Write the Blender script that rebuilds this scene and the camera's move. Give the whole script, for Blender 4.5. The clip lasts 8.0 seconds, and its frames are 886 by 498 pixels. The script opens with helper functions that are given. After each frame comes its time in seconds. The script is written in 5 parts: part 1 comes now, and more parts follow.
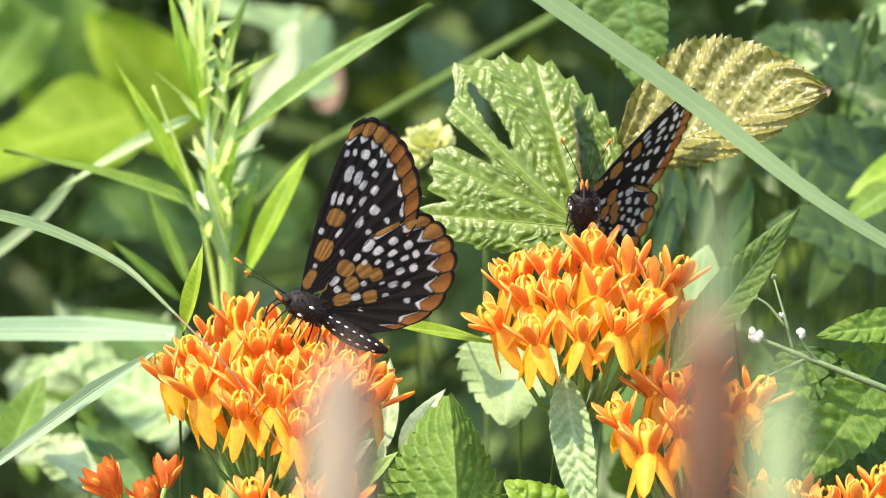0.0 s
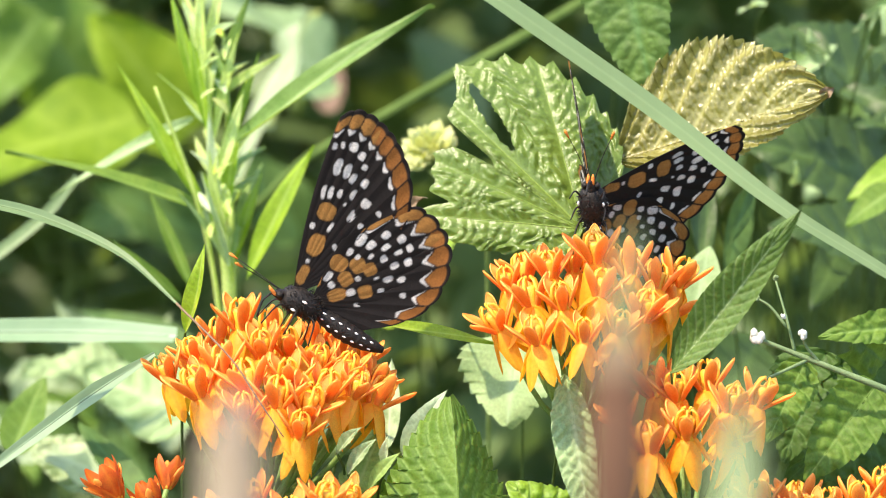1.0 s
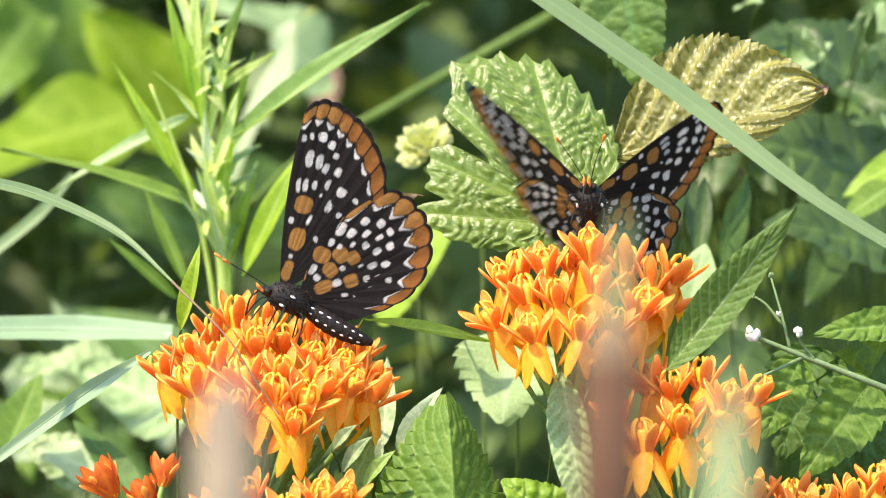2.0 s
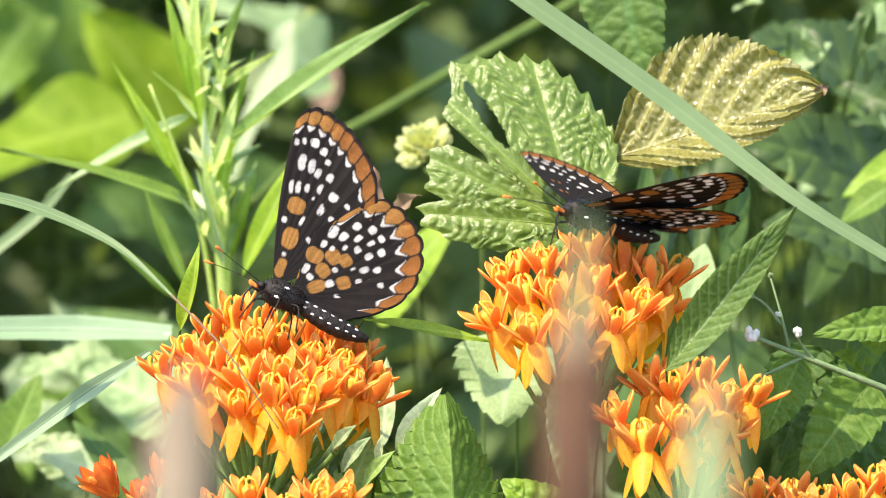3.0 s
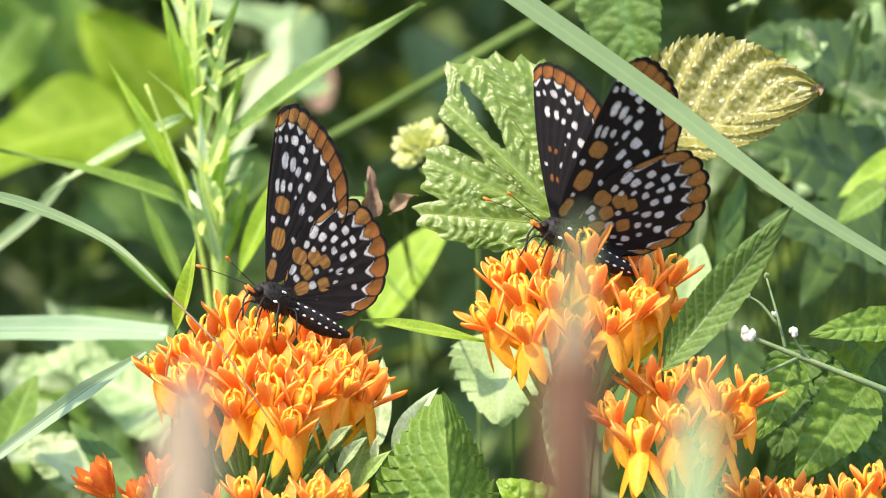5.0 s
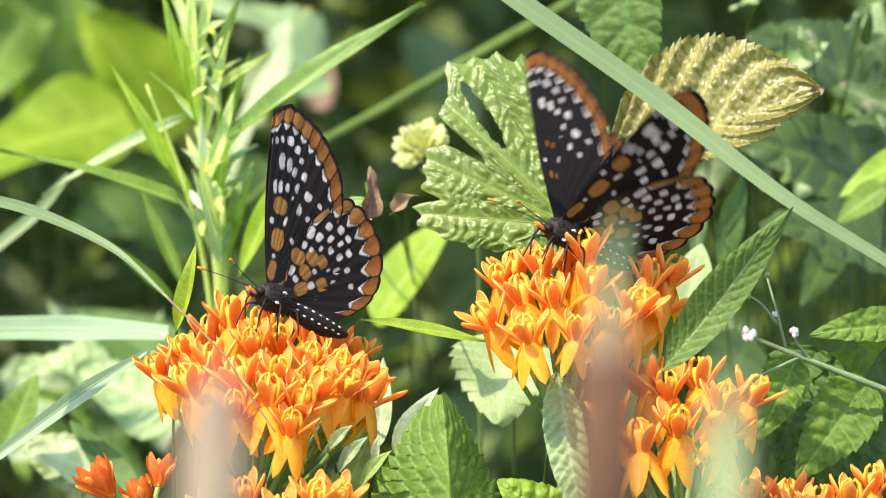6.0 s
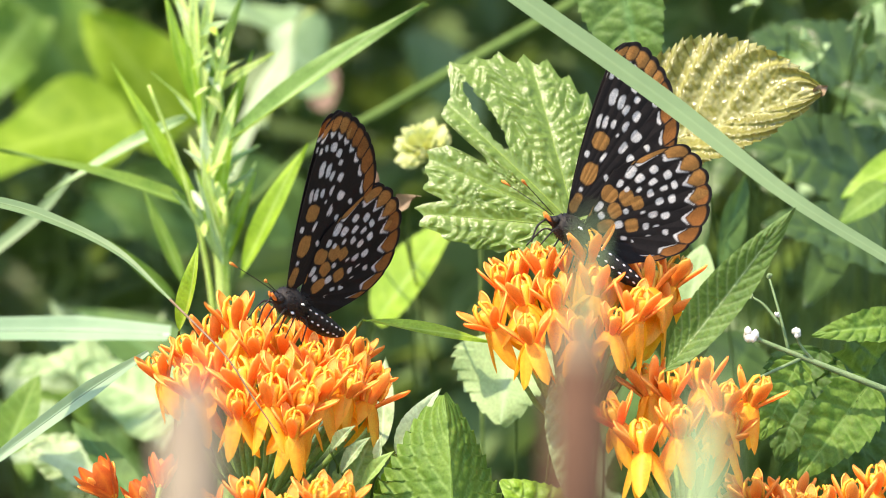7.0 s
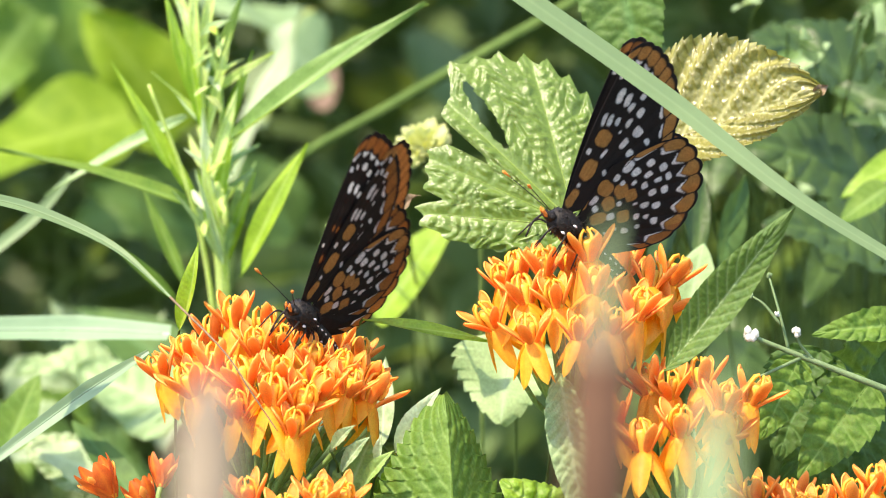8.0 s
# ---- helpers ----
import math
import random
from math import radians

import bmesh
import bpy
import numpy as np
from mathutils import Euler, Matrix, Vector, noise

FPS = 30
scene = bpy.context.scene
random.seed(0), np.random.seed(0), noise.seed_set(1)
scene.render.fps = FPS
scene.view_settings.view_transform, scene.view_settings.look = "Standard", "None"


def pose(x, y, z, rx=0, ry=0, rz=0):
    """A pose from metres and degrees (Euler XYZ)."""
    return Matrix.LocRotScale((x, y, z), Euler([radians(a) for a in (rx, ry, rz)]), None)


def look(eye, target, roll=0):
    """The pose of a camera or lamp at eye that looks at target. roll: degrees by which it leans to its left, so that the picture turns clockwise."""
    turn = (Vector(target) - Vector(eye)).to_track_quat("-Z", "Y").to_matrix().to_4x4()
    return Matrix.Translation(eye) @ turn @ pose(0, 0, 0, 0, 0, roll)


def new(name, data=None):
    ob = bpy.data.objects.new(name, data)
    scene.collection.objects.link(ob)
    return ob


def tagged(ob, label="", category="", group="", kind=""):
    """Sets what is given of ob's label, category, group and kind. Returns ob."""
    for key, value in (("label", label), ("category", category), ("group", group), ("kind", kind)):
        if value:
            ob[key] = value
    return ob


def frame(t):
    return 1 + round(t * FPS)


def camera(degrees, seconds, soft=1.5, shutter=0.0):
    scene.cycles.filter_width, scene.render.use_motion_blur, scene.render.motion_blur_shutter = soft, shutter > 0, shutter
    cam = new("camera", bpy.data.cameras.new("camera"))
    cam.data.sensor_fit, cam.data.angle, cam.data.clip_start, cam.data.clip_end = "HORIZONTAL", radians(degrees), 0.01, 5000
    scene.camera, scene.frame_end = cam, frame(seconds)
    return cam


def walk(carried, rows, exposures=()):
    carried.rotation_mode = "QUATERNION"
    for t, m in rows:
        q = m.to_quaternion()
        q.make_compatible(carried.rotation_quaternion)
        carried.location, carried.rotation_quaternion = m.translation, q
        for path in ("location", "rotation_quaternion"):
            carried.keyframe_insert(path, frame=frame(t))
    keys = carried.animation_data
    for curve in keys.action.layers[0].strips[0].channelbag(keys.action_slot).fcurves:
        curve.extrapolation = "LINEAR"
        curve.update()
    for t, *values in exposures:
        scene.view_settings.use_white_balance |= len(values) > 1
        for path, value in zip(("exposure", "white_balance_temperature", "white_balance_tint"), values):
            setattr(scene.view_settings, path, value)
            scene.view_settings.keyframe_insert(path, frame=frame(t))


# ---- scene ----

# ---- the plot and its units ----
# The plot is laid out on a plane that faces the lens: counted in units of 0.085 mm to the
# right and down from its upper left corner, and in millimetres beyond the plane of the flowers.
UNIT = 0.085e-3
TILT = 12.0
REACH = 0.953
FOCUS = Vector((0, 0, 0.55))
AHEAD = Vector((0, math.cos(radians(TILT)), -math.sin(radians(TILT))))
RIGHT = Vector((1, 0, 0))
UP = Vector((0, math.sin(radians(TILT)), math.cos(radians(TILT))))
EYE = FOCUS - AHEAD * REACH


def spot(a, b, d=0.0):
    ray = AHEAD * REACH + RIGHT * ((a - 784) * UNIT) + UP * ((441 - b) * UNIT)
    return EYE + ray * ((REACH + d / 1000) / REACH)


def facing(r, u, c):
    """A direction: to the right, up, and towards the lens."""
    return (RIGHT * r + UP * u - AHEAD * c).normalized()


# ---- camera ----
cam = camera(8.0, 8.0, soft=1.0, shutter=0.35)
cam.data.dof.use_dof = True
cam.data.dof.focus_distance = REACH
cam.data.dof.aperture_fstop = 40.0
DRIFT = [(0.0, 9, 2), (0.5, 11, 3), (1.0, 12, 4), (1.5, 4, -2), (2.2, 4, 0), (3.0, 3, 0), (3.5, 0, 0),
         (4.0, 0, 0), (4.5, -4, 0), (5.2, -4, 0), (6.0, -3, 0), (6.5, 0, 0), (7.0, 1, 1), (7.5, 2, 0), (8.0, 1, 0)]
walk(cam, [(t, look(EYE, spot(784 - dx, 441 - dy))) for t, dx, dy in DRIFT], [(0.0, 1.84, 6800, 12), (6.2, 1.84, 6800, 12), (7.0, 1.89, 6800, 12), (8.0, 1.92, 6800, 12)])

# ---- light ----
SUN_TO = facing(-0.40, 0.80, 0.48)
world = bpy.data.worlds.new("sky")
scene.world = world
world.use_nodes = True
wn = world.node_tree.nodes
sky = wn.new("ShaderNodeTexSky")
sky.sky_type = "NISHITA"
sky.sun_disc = False
sky.sun_elevation = math.asin(SUN_TO.z)
sky.sun_rotation = math.atan2(SUN_TO.x, SUN_TO.y)
world.node_tree.links.new(sky.outputs[0], wn["Background"].inputs[0])
wn["Background"].inputs[1].default_value = 0.15
sun_data = bpy.data.lights.new("sun", "SUN")
sun_data.energy = 2.65
sun_data.angle = radians(0.53)
sun_data.color = (1.0, 0.875, 0.69)
sun = new("sun", sun_data)
sun.matrix_world = look(FOCUS + SUN_TO * 3, FOCUS)
scene.view_settings.exposure = 1.84

# ---- mesh helpers ----


def grid(P, wrap=False):
    """Vertices and quads of a grid of points of shape (n, m, 3); wrap closes it across."""
    n, m = P.shape[:2]
    idx = np.arange(n * m).reshape(n, m)
    nxt = np.roll(idx, -1, axis=1) if wrap else idx[:, 1:]
    cur = idx if wrap else idx[:, :-1]
    quads = np.stack([cur[:-1], cur[1:], nxt[1:], nxt[:-1]], axis=-1).reshape(-1, 4)
    return P.reshape(-1, 3), quads


def mesh_of(name, pieces, floats=None, colors=None, smooth=True):
    """One mesh out of several (verts, quads) pieces, with point attributes."""
    verts, faces, off = [], [], 0
    for v, f in pieces:
        verts.append(np.asarray(v, float))
        faces.extend([[i + off for i in q] for q in np.asarray(f).tolist()])
        off += len(v)
    verts = np.concatenate(verts)
    me = bpy.data.meshes.new(name)
    me.from_pydata(verts.tolist(), [], faces)
    if smooth:
        me.polygons.foreach_set("use_smooth", np.ones(len(me.polygons), bool))
    for key, val in (floats or {}).items():
        me.attributes.new(key, "FLOAT", "POINT").data.foreach_set("value", np.asarray(val, np.float32).ravel())
    for key, val in (colors or {}).items():
        me.attributes.new(key, "FLOAT_COLOR", "POINT").data.foreach_set("color", np.asarray(val, np.float32).ravel())
    me.update()
    return me


def part(name, me, material, parent=None, label=""):
    """Links a mesh as one object, under a thing or a part where one is given."""
    if not me.materials:
        me.materials.append(material)
    ob = new(name, me)
    if parent:
        ob.parent = parent
    return tagged(ob, label)


def tube(path, radii, n=8):
    """A round rod along a path, closed at both ends."""
    path = np.asarray(path, float)
    tan = np.gradient(path, axis=0)
    tan /= np.linalg.norm(tan, axis=1)[:, None] + 1e-12
    ref = np.array([0.31, 0.87, 0.38])
    s = np.cross(tan, ref)
    s /= np.linalg.norm(s, axis=1)[:, None]
    q = np.cross(tan, s)
    ang = np.linspace(0, 2 * np.pi, n, endpoint=False)
    rad = np.broadcast_to(np.asarray(radii, float), (len(path),)).copy()
    P = path[:, None] + rad[:, None, None] * (np.cos(ang)[None, :, None] * s[:, None] + np.sin(ang)[None, :, None] * q[:, None])
    P = np.concatenate([np.repeat(path[:1, None], n, 1), P, np.repeat(path[-1:, None], n, 1)])
    return grid(P, wrap=True)


def arc(points, n=24):
    """A smooth path through a few points."""
    p = np.asarray([tuple(q) for q in points], float)
    p = np.concatenate([2 * p[:1] - p[1:2], p, 2 * p[-1:] - p[-2:-1]])
    out = []
    k = len(p) - 3
    for t in np.linspace(0, k - 1e-6, n):
        i = int(t)
        f = t - i
        a, b, c, d = p[i:i + 4]
        out.append(0.5 * (2 * b + (c - a) * f + (2 * a - 5 * b + 4 * c - d) * f * f + (3 * b - a - 3 * c + d) * f ** 3))
    return np.array(out)


def basis(origin, along, normal):
    """A pose at origin, x along a direction, z as near to normal as can be."""
    x = Vector(along).normalized()
    z = Vector(normal)
    z = (z - x * z.dot(x)).normalized()
    y = z.cross(x)
    m = Matrix((x, y, z)).transposed().to_4x4()
    m.translation = origin
    return m


# ---- materials ----


def material(name):
    m = bpy.data.materials.new(name)
    m.use_nodes = True
    nt = m.node_tree
    return m, nt, nt.nodes["Principled BSDF"], nt.nodes["Material Output"]


def node(nt, kind, **values):
    nd = nt.nodes.new(kind)
    for key, val in values.items():
        nd.inputs[key].default_value = val
    return nd


def ramp(nt, src, stops):
    nd = nt.nodes.new("ShaderNodeValToRGB")
    els = nd.color_ramp.elements
    els[0].position, els[0].color = stops[0][0], (*stops[0][1], 1)
    els[1].position, els[1].color = stops[-1][0], (*stops[-1][1], 1)
    for pos, col in stops[1:-1]:
        els.new(pos).color = (*col, 1)
    nt.links.new(src, nd.inputs[0])
    return nd.outputs[0]


def mixed(nt, fac, a, b, mode="MIX"):
    nd = nt.nodes.new("ShaderNodeMix")
    nd.data_type, nd.blend_type = "RGBA", mode
    for sock, val in ((0, fac), (6, a), (7, b)):
        if isinstance(val, (int, float)):
            nd.inputs[sock].default_value = val
        elif isinstance(val, tuple):
            nd.inputs[sock].default_value = (*val, 1)
        else:
            nt.links.new(val, nd.inputs[sock])
    return nd.outputs[2]


def leafy(name, dark, light, vein, rough=0.45, through_light=0.35, grain=260.0, bump=0.25, spec=0.5, fleck=0.8):
    """Living leaf or petal: blotched colour, paler veins, light passing through."""
    m, nt, bsdf, out = material(name)
    tc = nt.nodes.new("ShaderNodeTexCoord")
    n1 = node(nt, "ShaderNodeTexNoise", Scale=grain, Detail=4.0)
    n2 = node(nt, "ShaderNodeTexNoise", Scale=grain * 9, Detail=3.0)
    for nd in (n1, n2):
        nt.links.new(tc.outputs["Object"], nd.inputs["Vector"])
    col = ramp(nt, n1.outputs[0], [(0.3, dark), (0.7, light)])
    fine = ramp(nt, n2.outputs[0], [(0.3, (0.75, 0.75, 0.75)), (0.7, (1.12, 1.12, 1.12))])
    col = mixed(nt, fleck, col, fine, "MULTIPLY")
    info = nt.nodes.new("ShaderNodeObjectInfo")
    tint = ramp(nt, info.outputs["Random"], [(0.0, (0.86, 0.9, 0.85)), (1.0, (1.1, 1.06, 1.0))])
    col = mixed(nt, 1.0, col, tint, "MULTIPLY")
    at = nt.nodes.new("ShaderNodeAttribute")
    at.attribute_name = "vein"
    col = mixed(nt, at.outputs["Fac"], col, vein)
    nt.links.new(col, bsdf.inputs["Base Color"])
    bsdf.inputs["Roughness"].default_value = rough
    bsdf.inputs["Specular IOR Level"].default_value = spec
    bp = node(nt, "ShaderNodeBump", Strength=bump, Distance=0.0004)
    nt.links.new(n2.outputs[0], bp.inputs["Height"])
    nt.links.new(bp.outputs[0], bsdf.inputs["Normal"])
    tr = nt.nodes.new("ShaderNodeBsdfTranslucent")
    warm = mixed(nt, 1.0, col, (1.25, 1.2, 0.55), "MULTIPLY")
    nt.links.new(warm, tr.inputs[0])
    ms = node(nt, "ShaderNodeMixShader")
    ms.inputs[0].default_value = through_light
    nt.links.new(bsdf.outputs[0], ms.inputs[1])
    nt.links.new(tr.outputs[0], ms.inputs[2])
    nt.links.new(ms.outputs[0], out.inputs[0])
    return m


GRAPE = leafy("grape_leaf", (0.105, 0.175, 0.026), (0.165, 0.245, 0.044), (0.27, 0.38, 0.1), 0.34, 0.3, 260.0, 0.25, 0.5)
BRONZE = leafy("bronzed_leaf", (0.19, 0.18, 0.05), (0.32, 0.3, 0.085), (0.45, 0.43, 0.16), 0.24, 0.35, 200.0, 0.3, 0.7)
YELLOWGREEN = leafy("yellow_green_leaf", (0.15, 0.26, 0.012), (0.23, 0.345, 0.022), (0.32, 0.44, 0.06), 0.6, 0.45, 260.0, 0.25, 0.2)
MIDGREEN = leafy("mid_green_leaf", (0.085, 0.175, 0.022), (0.15, 0.25, 0.036), (0.25, 0.38, 0.1), 0.6, 0.35, 260.0, 0.25, 0.28)
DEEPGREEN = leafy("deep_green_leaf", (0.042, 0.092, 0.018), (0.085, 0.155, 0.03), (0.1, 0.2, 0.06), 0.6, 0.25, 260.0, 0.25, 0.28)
MINT = leafy("pale_mint_leaf", (0.26, 0.39, 0.17), (0.38, 0.51, 0.25), (0.45, 0.58, 0.33), 0.6, 0.35)
SILVER = leafy("silvery_leaf", (0.13, 0.21, 0.08), (0.32, 0.40, 0.21), (0.42, 0.5, 0.32), 0.55, 0.2, 420.0)
LIME = leafy("lime_leaf", (0.22, 0.38, 0.026), (0.36, 0.53, 0.05), (0.45, 0.6, 0.14), 0.4, 0.5)
VEIN = leafy("vine_vein", (0.22, 0.33, 0.05), (0.30, 0.41, 0.08), (0.3, 0.4, 0.1), 0.4, 0.3)
BLADE = leafy("grass_blade", (0.135, 0.21, 0.09), (0.18, 0.265, 0.118), (0.34, 0.45, 0.22), 0.4, 0.3, 60.0, 0.06, 0.5, 0.2)
BLUEBLADE = leafy("bluish_blade", (0.18, 0.29, 0.16), (0.28, 0.39, 0.24), (0.4, 0.5, 0.36), 0.45, 0.25, 60.0, 0.06, 0.5, 0.2)
STEM = leafy("green_stem", (0.2, 0.3, 0.07), (0.32, 0.42, 0.13), (0.3, 0.4, 0.18), 0.5, 0.15, 400.0)
DRY = leafy("dry_stem", (0.072, 0.036, 0.023), (0.128, 0.066, 0.041), (0.3, 0.2, 0.14), 0.85, 0.05, 500.0, 0.25, 0.15)
TWIG = leafy("downy_twig", (0.12, 0.19, 0.075), (0.19, 0.27, 0.12), (0.26, 0.34, 0.18), 0.75, 0.1, 400.0)
DULLSTALK = leafy("dull_stalk", (0.065, 0.115, 0.025), (0.11, 0.17, 0.042), (0.2, 0.28, 0.1), 0.7, 0.1, 300.0, 0.2, 0.12)
# dark leaf green with the background's shade put into its base colour
PAINTED_SHADE = leafy("shade_leaf", (0.034, 0.068, 0.016), (0.072, 0.126, 0.027), (0.1, 0.17, 0.045), 0.42, 0.25, 120.0, 0.4, 0.4)
RIBBED = leafy("ribbed_leaf", (0.085, 0.15, 0.026), (0.12, 0.195, 0.04), (0.42, 0.52, 0.26), 0.45, 0.3)
TIPBROWN = leafy("brown_tip", (0.14, 0.09, 0.05), (0.23, 0.16, 0.095), (0.3, 0.2, 0.14), 0.8, 0.1, 500.0)
THICKET = leafy("thicket_leaf", (0.115, 0.175, 0.065), (0.165, 0.24, 0.09), (0.12, 0.22, 0.08), 0.5, 0.42)
PALEMINT = leafy("pale_downy_leaf", (0.4, 0.5, 0.3), (0.54, 0.64, 0.42), (0.58, 0.68, 0.48), 0.6, 0.35)
PALELIME = leafy("pale_lime_leaf", (0.46, 0.6, 0.17), (0.62, 0.74, 0.3), (0.66, 0.76, 0.38), 0.45, 0.5)
FRESH = leafy("fresh_leaf", (0.2, 0.33, 0.08), (0.31, 0.45, 0.14), (0.4, 0.52, 0.22), 0.5, 0.4)
TAN = leafy("tan_stem", (0.17, 0.125, 0.088), (0.27, 0.21, 0.145), (0.5, 0.46, 0.36), 0.7, 0.1, 500.0)
SAGE = leafy("sage_stem", (0.2, 0.28, 0.14), (0.3, 0.38, 0.2), (0.36, 0.46, 0.3), 0.6, 0.3)
DEADLEAF = leafy("dead_leaf", (0.11, 0.065, 0.04), (0.20, 0.125, 0.085), (0.3, 0.2, 0.14), 0.7, 0.2)
PETAL = leafy("petal", (0.9, 0.4, 0.028), (0.95, 0.555, 0.052), (0.92, 0.3, 0.01), 0.45, 0.5, 700.0, 0.15, 0.35)
HOOD = leafy("hood", (0.88, 0.225, 0.025), (0.93, 0.35, 0.05), (0.96, 0.53, 0.11), 0.36, 0.35, 700.0, 0.45, 0.5)
COLUMN = leafy("flower_column", (0.9, 0.42, 0.03), (0.95, 0.55, 0.06), (0.95, 0.6, 0.1), 0.4, 0.2, 700.0)
BUDORANGE = leafy("bud_orange", (0.6, 0.1, 0.015), (0.75, 0.19, 0.025), (0.9, 0.3, 0.03), 0.5, 0.3, 700.0)
BUDWHITE = leafy("white_bud", (0.6, 0.62, 0.57), (0.78, 0.78, 0.75), (0.7, 0.66, 0.66), 0.6, 0.2, 700.0)
YELLOWBUD = leafy("yellow_green_bud", (0.5, 0.54, 0.2), (0.7, 0.72, 0.38), (0.62, 0.64, 0.35), 0.6, 0.35)


def soil():
    m, nt, bsdf, out = material("leaf_litter_soil")
    tc = nt.nodes.new("ShaderNodeTexCoord")
    n1 = node(nt, "ShaderNodeTexNoise", Scale=14.0, Detail=8.0)
    nt.links.new(tc.outputs["Object"], n1.inputs["Vector"])
    col = ramp(nt, n1.outputs[0], [(0.3, (0.018, 0.016, 0.01)), (0.55, (0.05, 0.045, 0.022)), (0.75, (0.035, 0.06, 0.02))])
    nt.links.new(col, bsdf.inputs["Base Color"])
    bsdf.inputs["Roughness"].default_value = 0.95
    bp = node(nt, "ShaderNodeBump", Strength=0.8, Distance=0.02)
    nt.links.new(n1.outputs[0], bp.inputs["Height"])
    nt.links.new(bp.outputs[0], bsdf.inputs["Normal"])
    return m


def scaled_wing():
    """Wing scales: the pattern is the mesh's colour attribute, broken up by fine scales."""
    m, nt, bsdf, out = material("wing_scales")
    at = nt.nodes.new("ShaderNodeAttribute")
    at.attribute_name = "pattern"
    tc = nt.nodes.new("ShaderNodeTexCoord")
    n1 = node(nt, "ShaderNodeTexNoise", Scale=5200.0, Detail=2.0)
    n2 = node(nt, "ShaderNodeTexNoise", Scale=500.0, Detail=2.0)
    for nd in (n1, n2):
        nt.links.new(tc.outputs["Object"], nd.inputs["Vector"])
    fine = ramp(nt, n1.outputs[0], [(0.25, (0.7, 0.7, 0.7)), (0.75, (1.15, 1.15, 1.15))])
    wear = ramp(nt, n2.outputs[0], [(0.3, (0.82, 0.82, 0.82)), (0.7, (1.1, 1.08, 1.05))])
    col = mixed(nt, 0.9, at.outputs["Color"], fine, "MULTIPLY")
    col = mixed(nt, 0.9, col, wear, "MULTIPLY")
    nt.links.new(col, bsdf.inputs["Base Color"])
    bsdf.inputs["Roughness"].default_value = 0.65
    bsdf.inputs["Specular IOR Level"].default_value = 0.2
    bp = node(nt, "ShaderNodeBump", Strength=0.3, Distance=0.0001)
    nt.links.new(n1.outputs[0], bp.inputs["Height"])
    nt.links.new(bp.outputs[0], bsdf.inputs["Normal"])
    tr = nt.nodes.new("ShaderNodeBsdfTranslucent")
    nt.links.new(col, tr.inputs[0])
    ms = node(nt, "ShaderNodeMixShader")
    ms.inputs[0].default_value = 0.5
    nt.links.new(bsdf.outputs[0], ms.inputs[1])
    nt.links.new(tr.outputs[0], ms.inputs[2])
    nt.links.new(ms.outputs[0], out.inputs[0])
    return m


def furry(name, a, b):
    m, nt, bsdf, out = material(name)
    tc = nt.nodes.new("ShaderNodeTexCoord")
    n1 = node(nt, "ShaderNodeTexNoise", Scale=2600.0, Detail=4.0)
    nt.links.new(tc.outputs["Object"], n1.inputs["Vector"])
    col = ramp(nt, n1.outputs[0], [(0.35, a), (0.7, b)])
    nt.links.new(col, bsdf.inputs["Base Color"])
    bsdf.inputs["Roughness"].default_value = 0.55
    bsdf.inputs["Specular IOR Level"].default_value = 0.22
    bp = node(nt, "ShaderNodeBump", Strength=0.7, Distance=0.0003)
    nt.links.new(n1.outputs[0], bp.inputs["Height"])
    nt.links.new(bp.outputs[0], bsdf.inputs["Normal"])
    return m


SOIL = soil()
WING = scaled_wing()
BLACKFUR = furry("black_fur", (0.007, 0.006, 0.005), (0.022, 0.016, 0.013))
ORANGEFUR = furry("orange_fur", (0.5, 0.13, 0.02), (0.75, 0.25, 0.04))
WHITEDOT = furry("white_scales", (0.7, 0.7, 0.68), (0.85, 0.85, 0.82))

# ---- ground ----
gx = np.linspace(-1, 1, 61)
gx = np.sign(gx) * np.abs(gx) ** 3 * 60
GX, GY = np.meshgrid(gx, gx, indexing="ij")
GZ = 0.012 * np.sin(GX * 7.1 + 1) * np.cos(GY * 6.3) * np.exp(-np.abs(GX) / 8 - np.abs(GY) / 8)
ground = part("ground", mesh_of("ground", [grid(np.stack([GX, GY, GZ], -1))]), SOIL)
tagged(ground, "dark bare soil under dense meadow plants", "ground", kind="structure")

# ---- leaves ----


def lance(u):
    return np.maximum(np.sin(np.pi * np.clip(u, 0, 1) ** 0.75), 0) ** 0.9


def ovate(u):
    return np.maximum(np.sin(np.pi * np.clip(u, 0, 1) ** 0.62), 0) ** 0.75


def cordate(u):
    return np.maximum(np.sin(np.pi * np.clip(0.16 + 0.84 * u, 0, 1) ** 0.9), 0) ** 0.8


def pointed(u):
    return np.maximum(np.sin(np.pi * np.clip(u, 0, 1) ** 0.92), 0) ** 0.72


def lumps(x, y, size, seed):
    """Rounded puckers of that size over a sheet."""
    f = 1.0 / size
    flat = [abs(noise.noise(Vector((p * f, q * f, seed * 3.7)))) + 0.35 * noise.noise(Vector((p * f * 2.3, q * f * 2.3, seed * 1.3 + 9))) for p, q in zip(x.ravel(), y.ravel())]
    return np.array(flat).reshape(x.shape) * 1.6


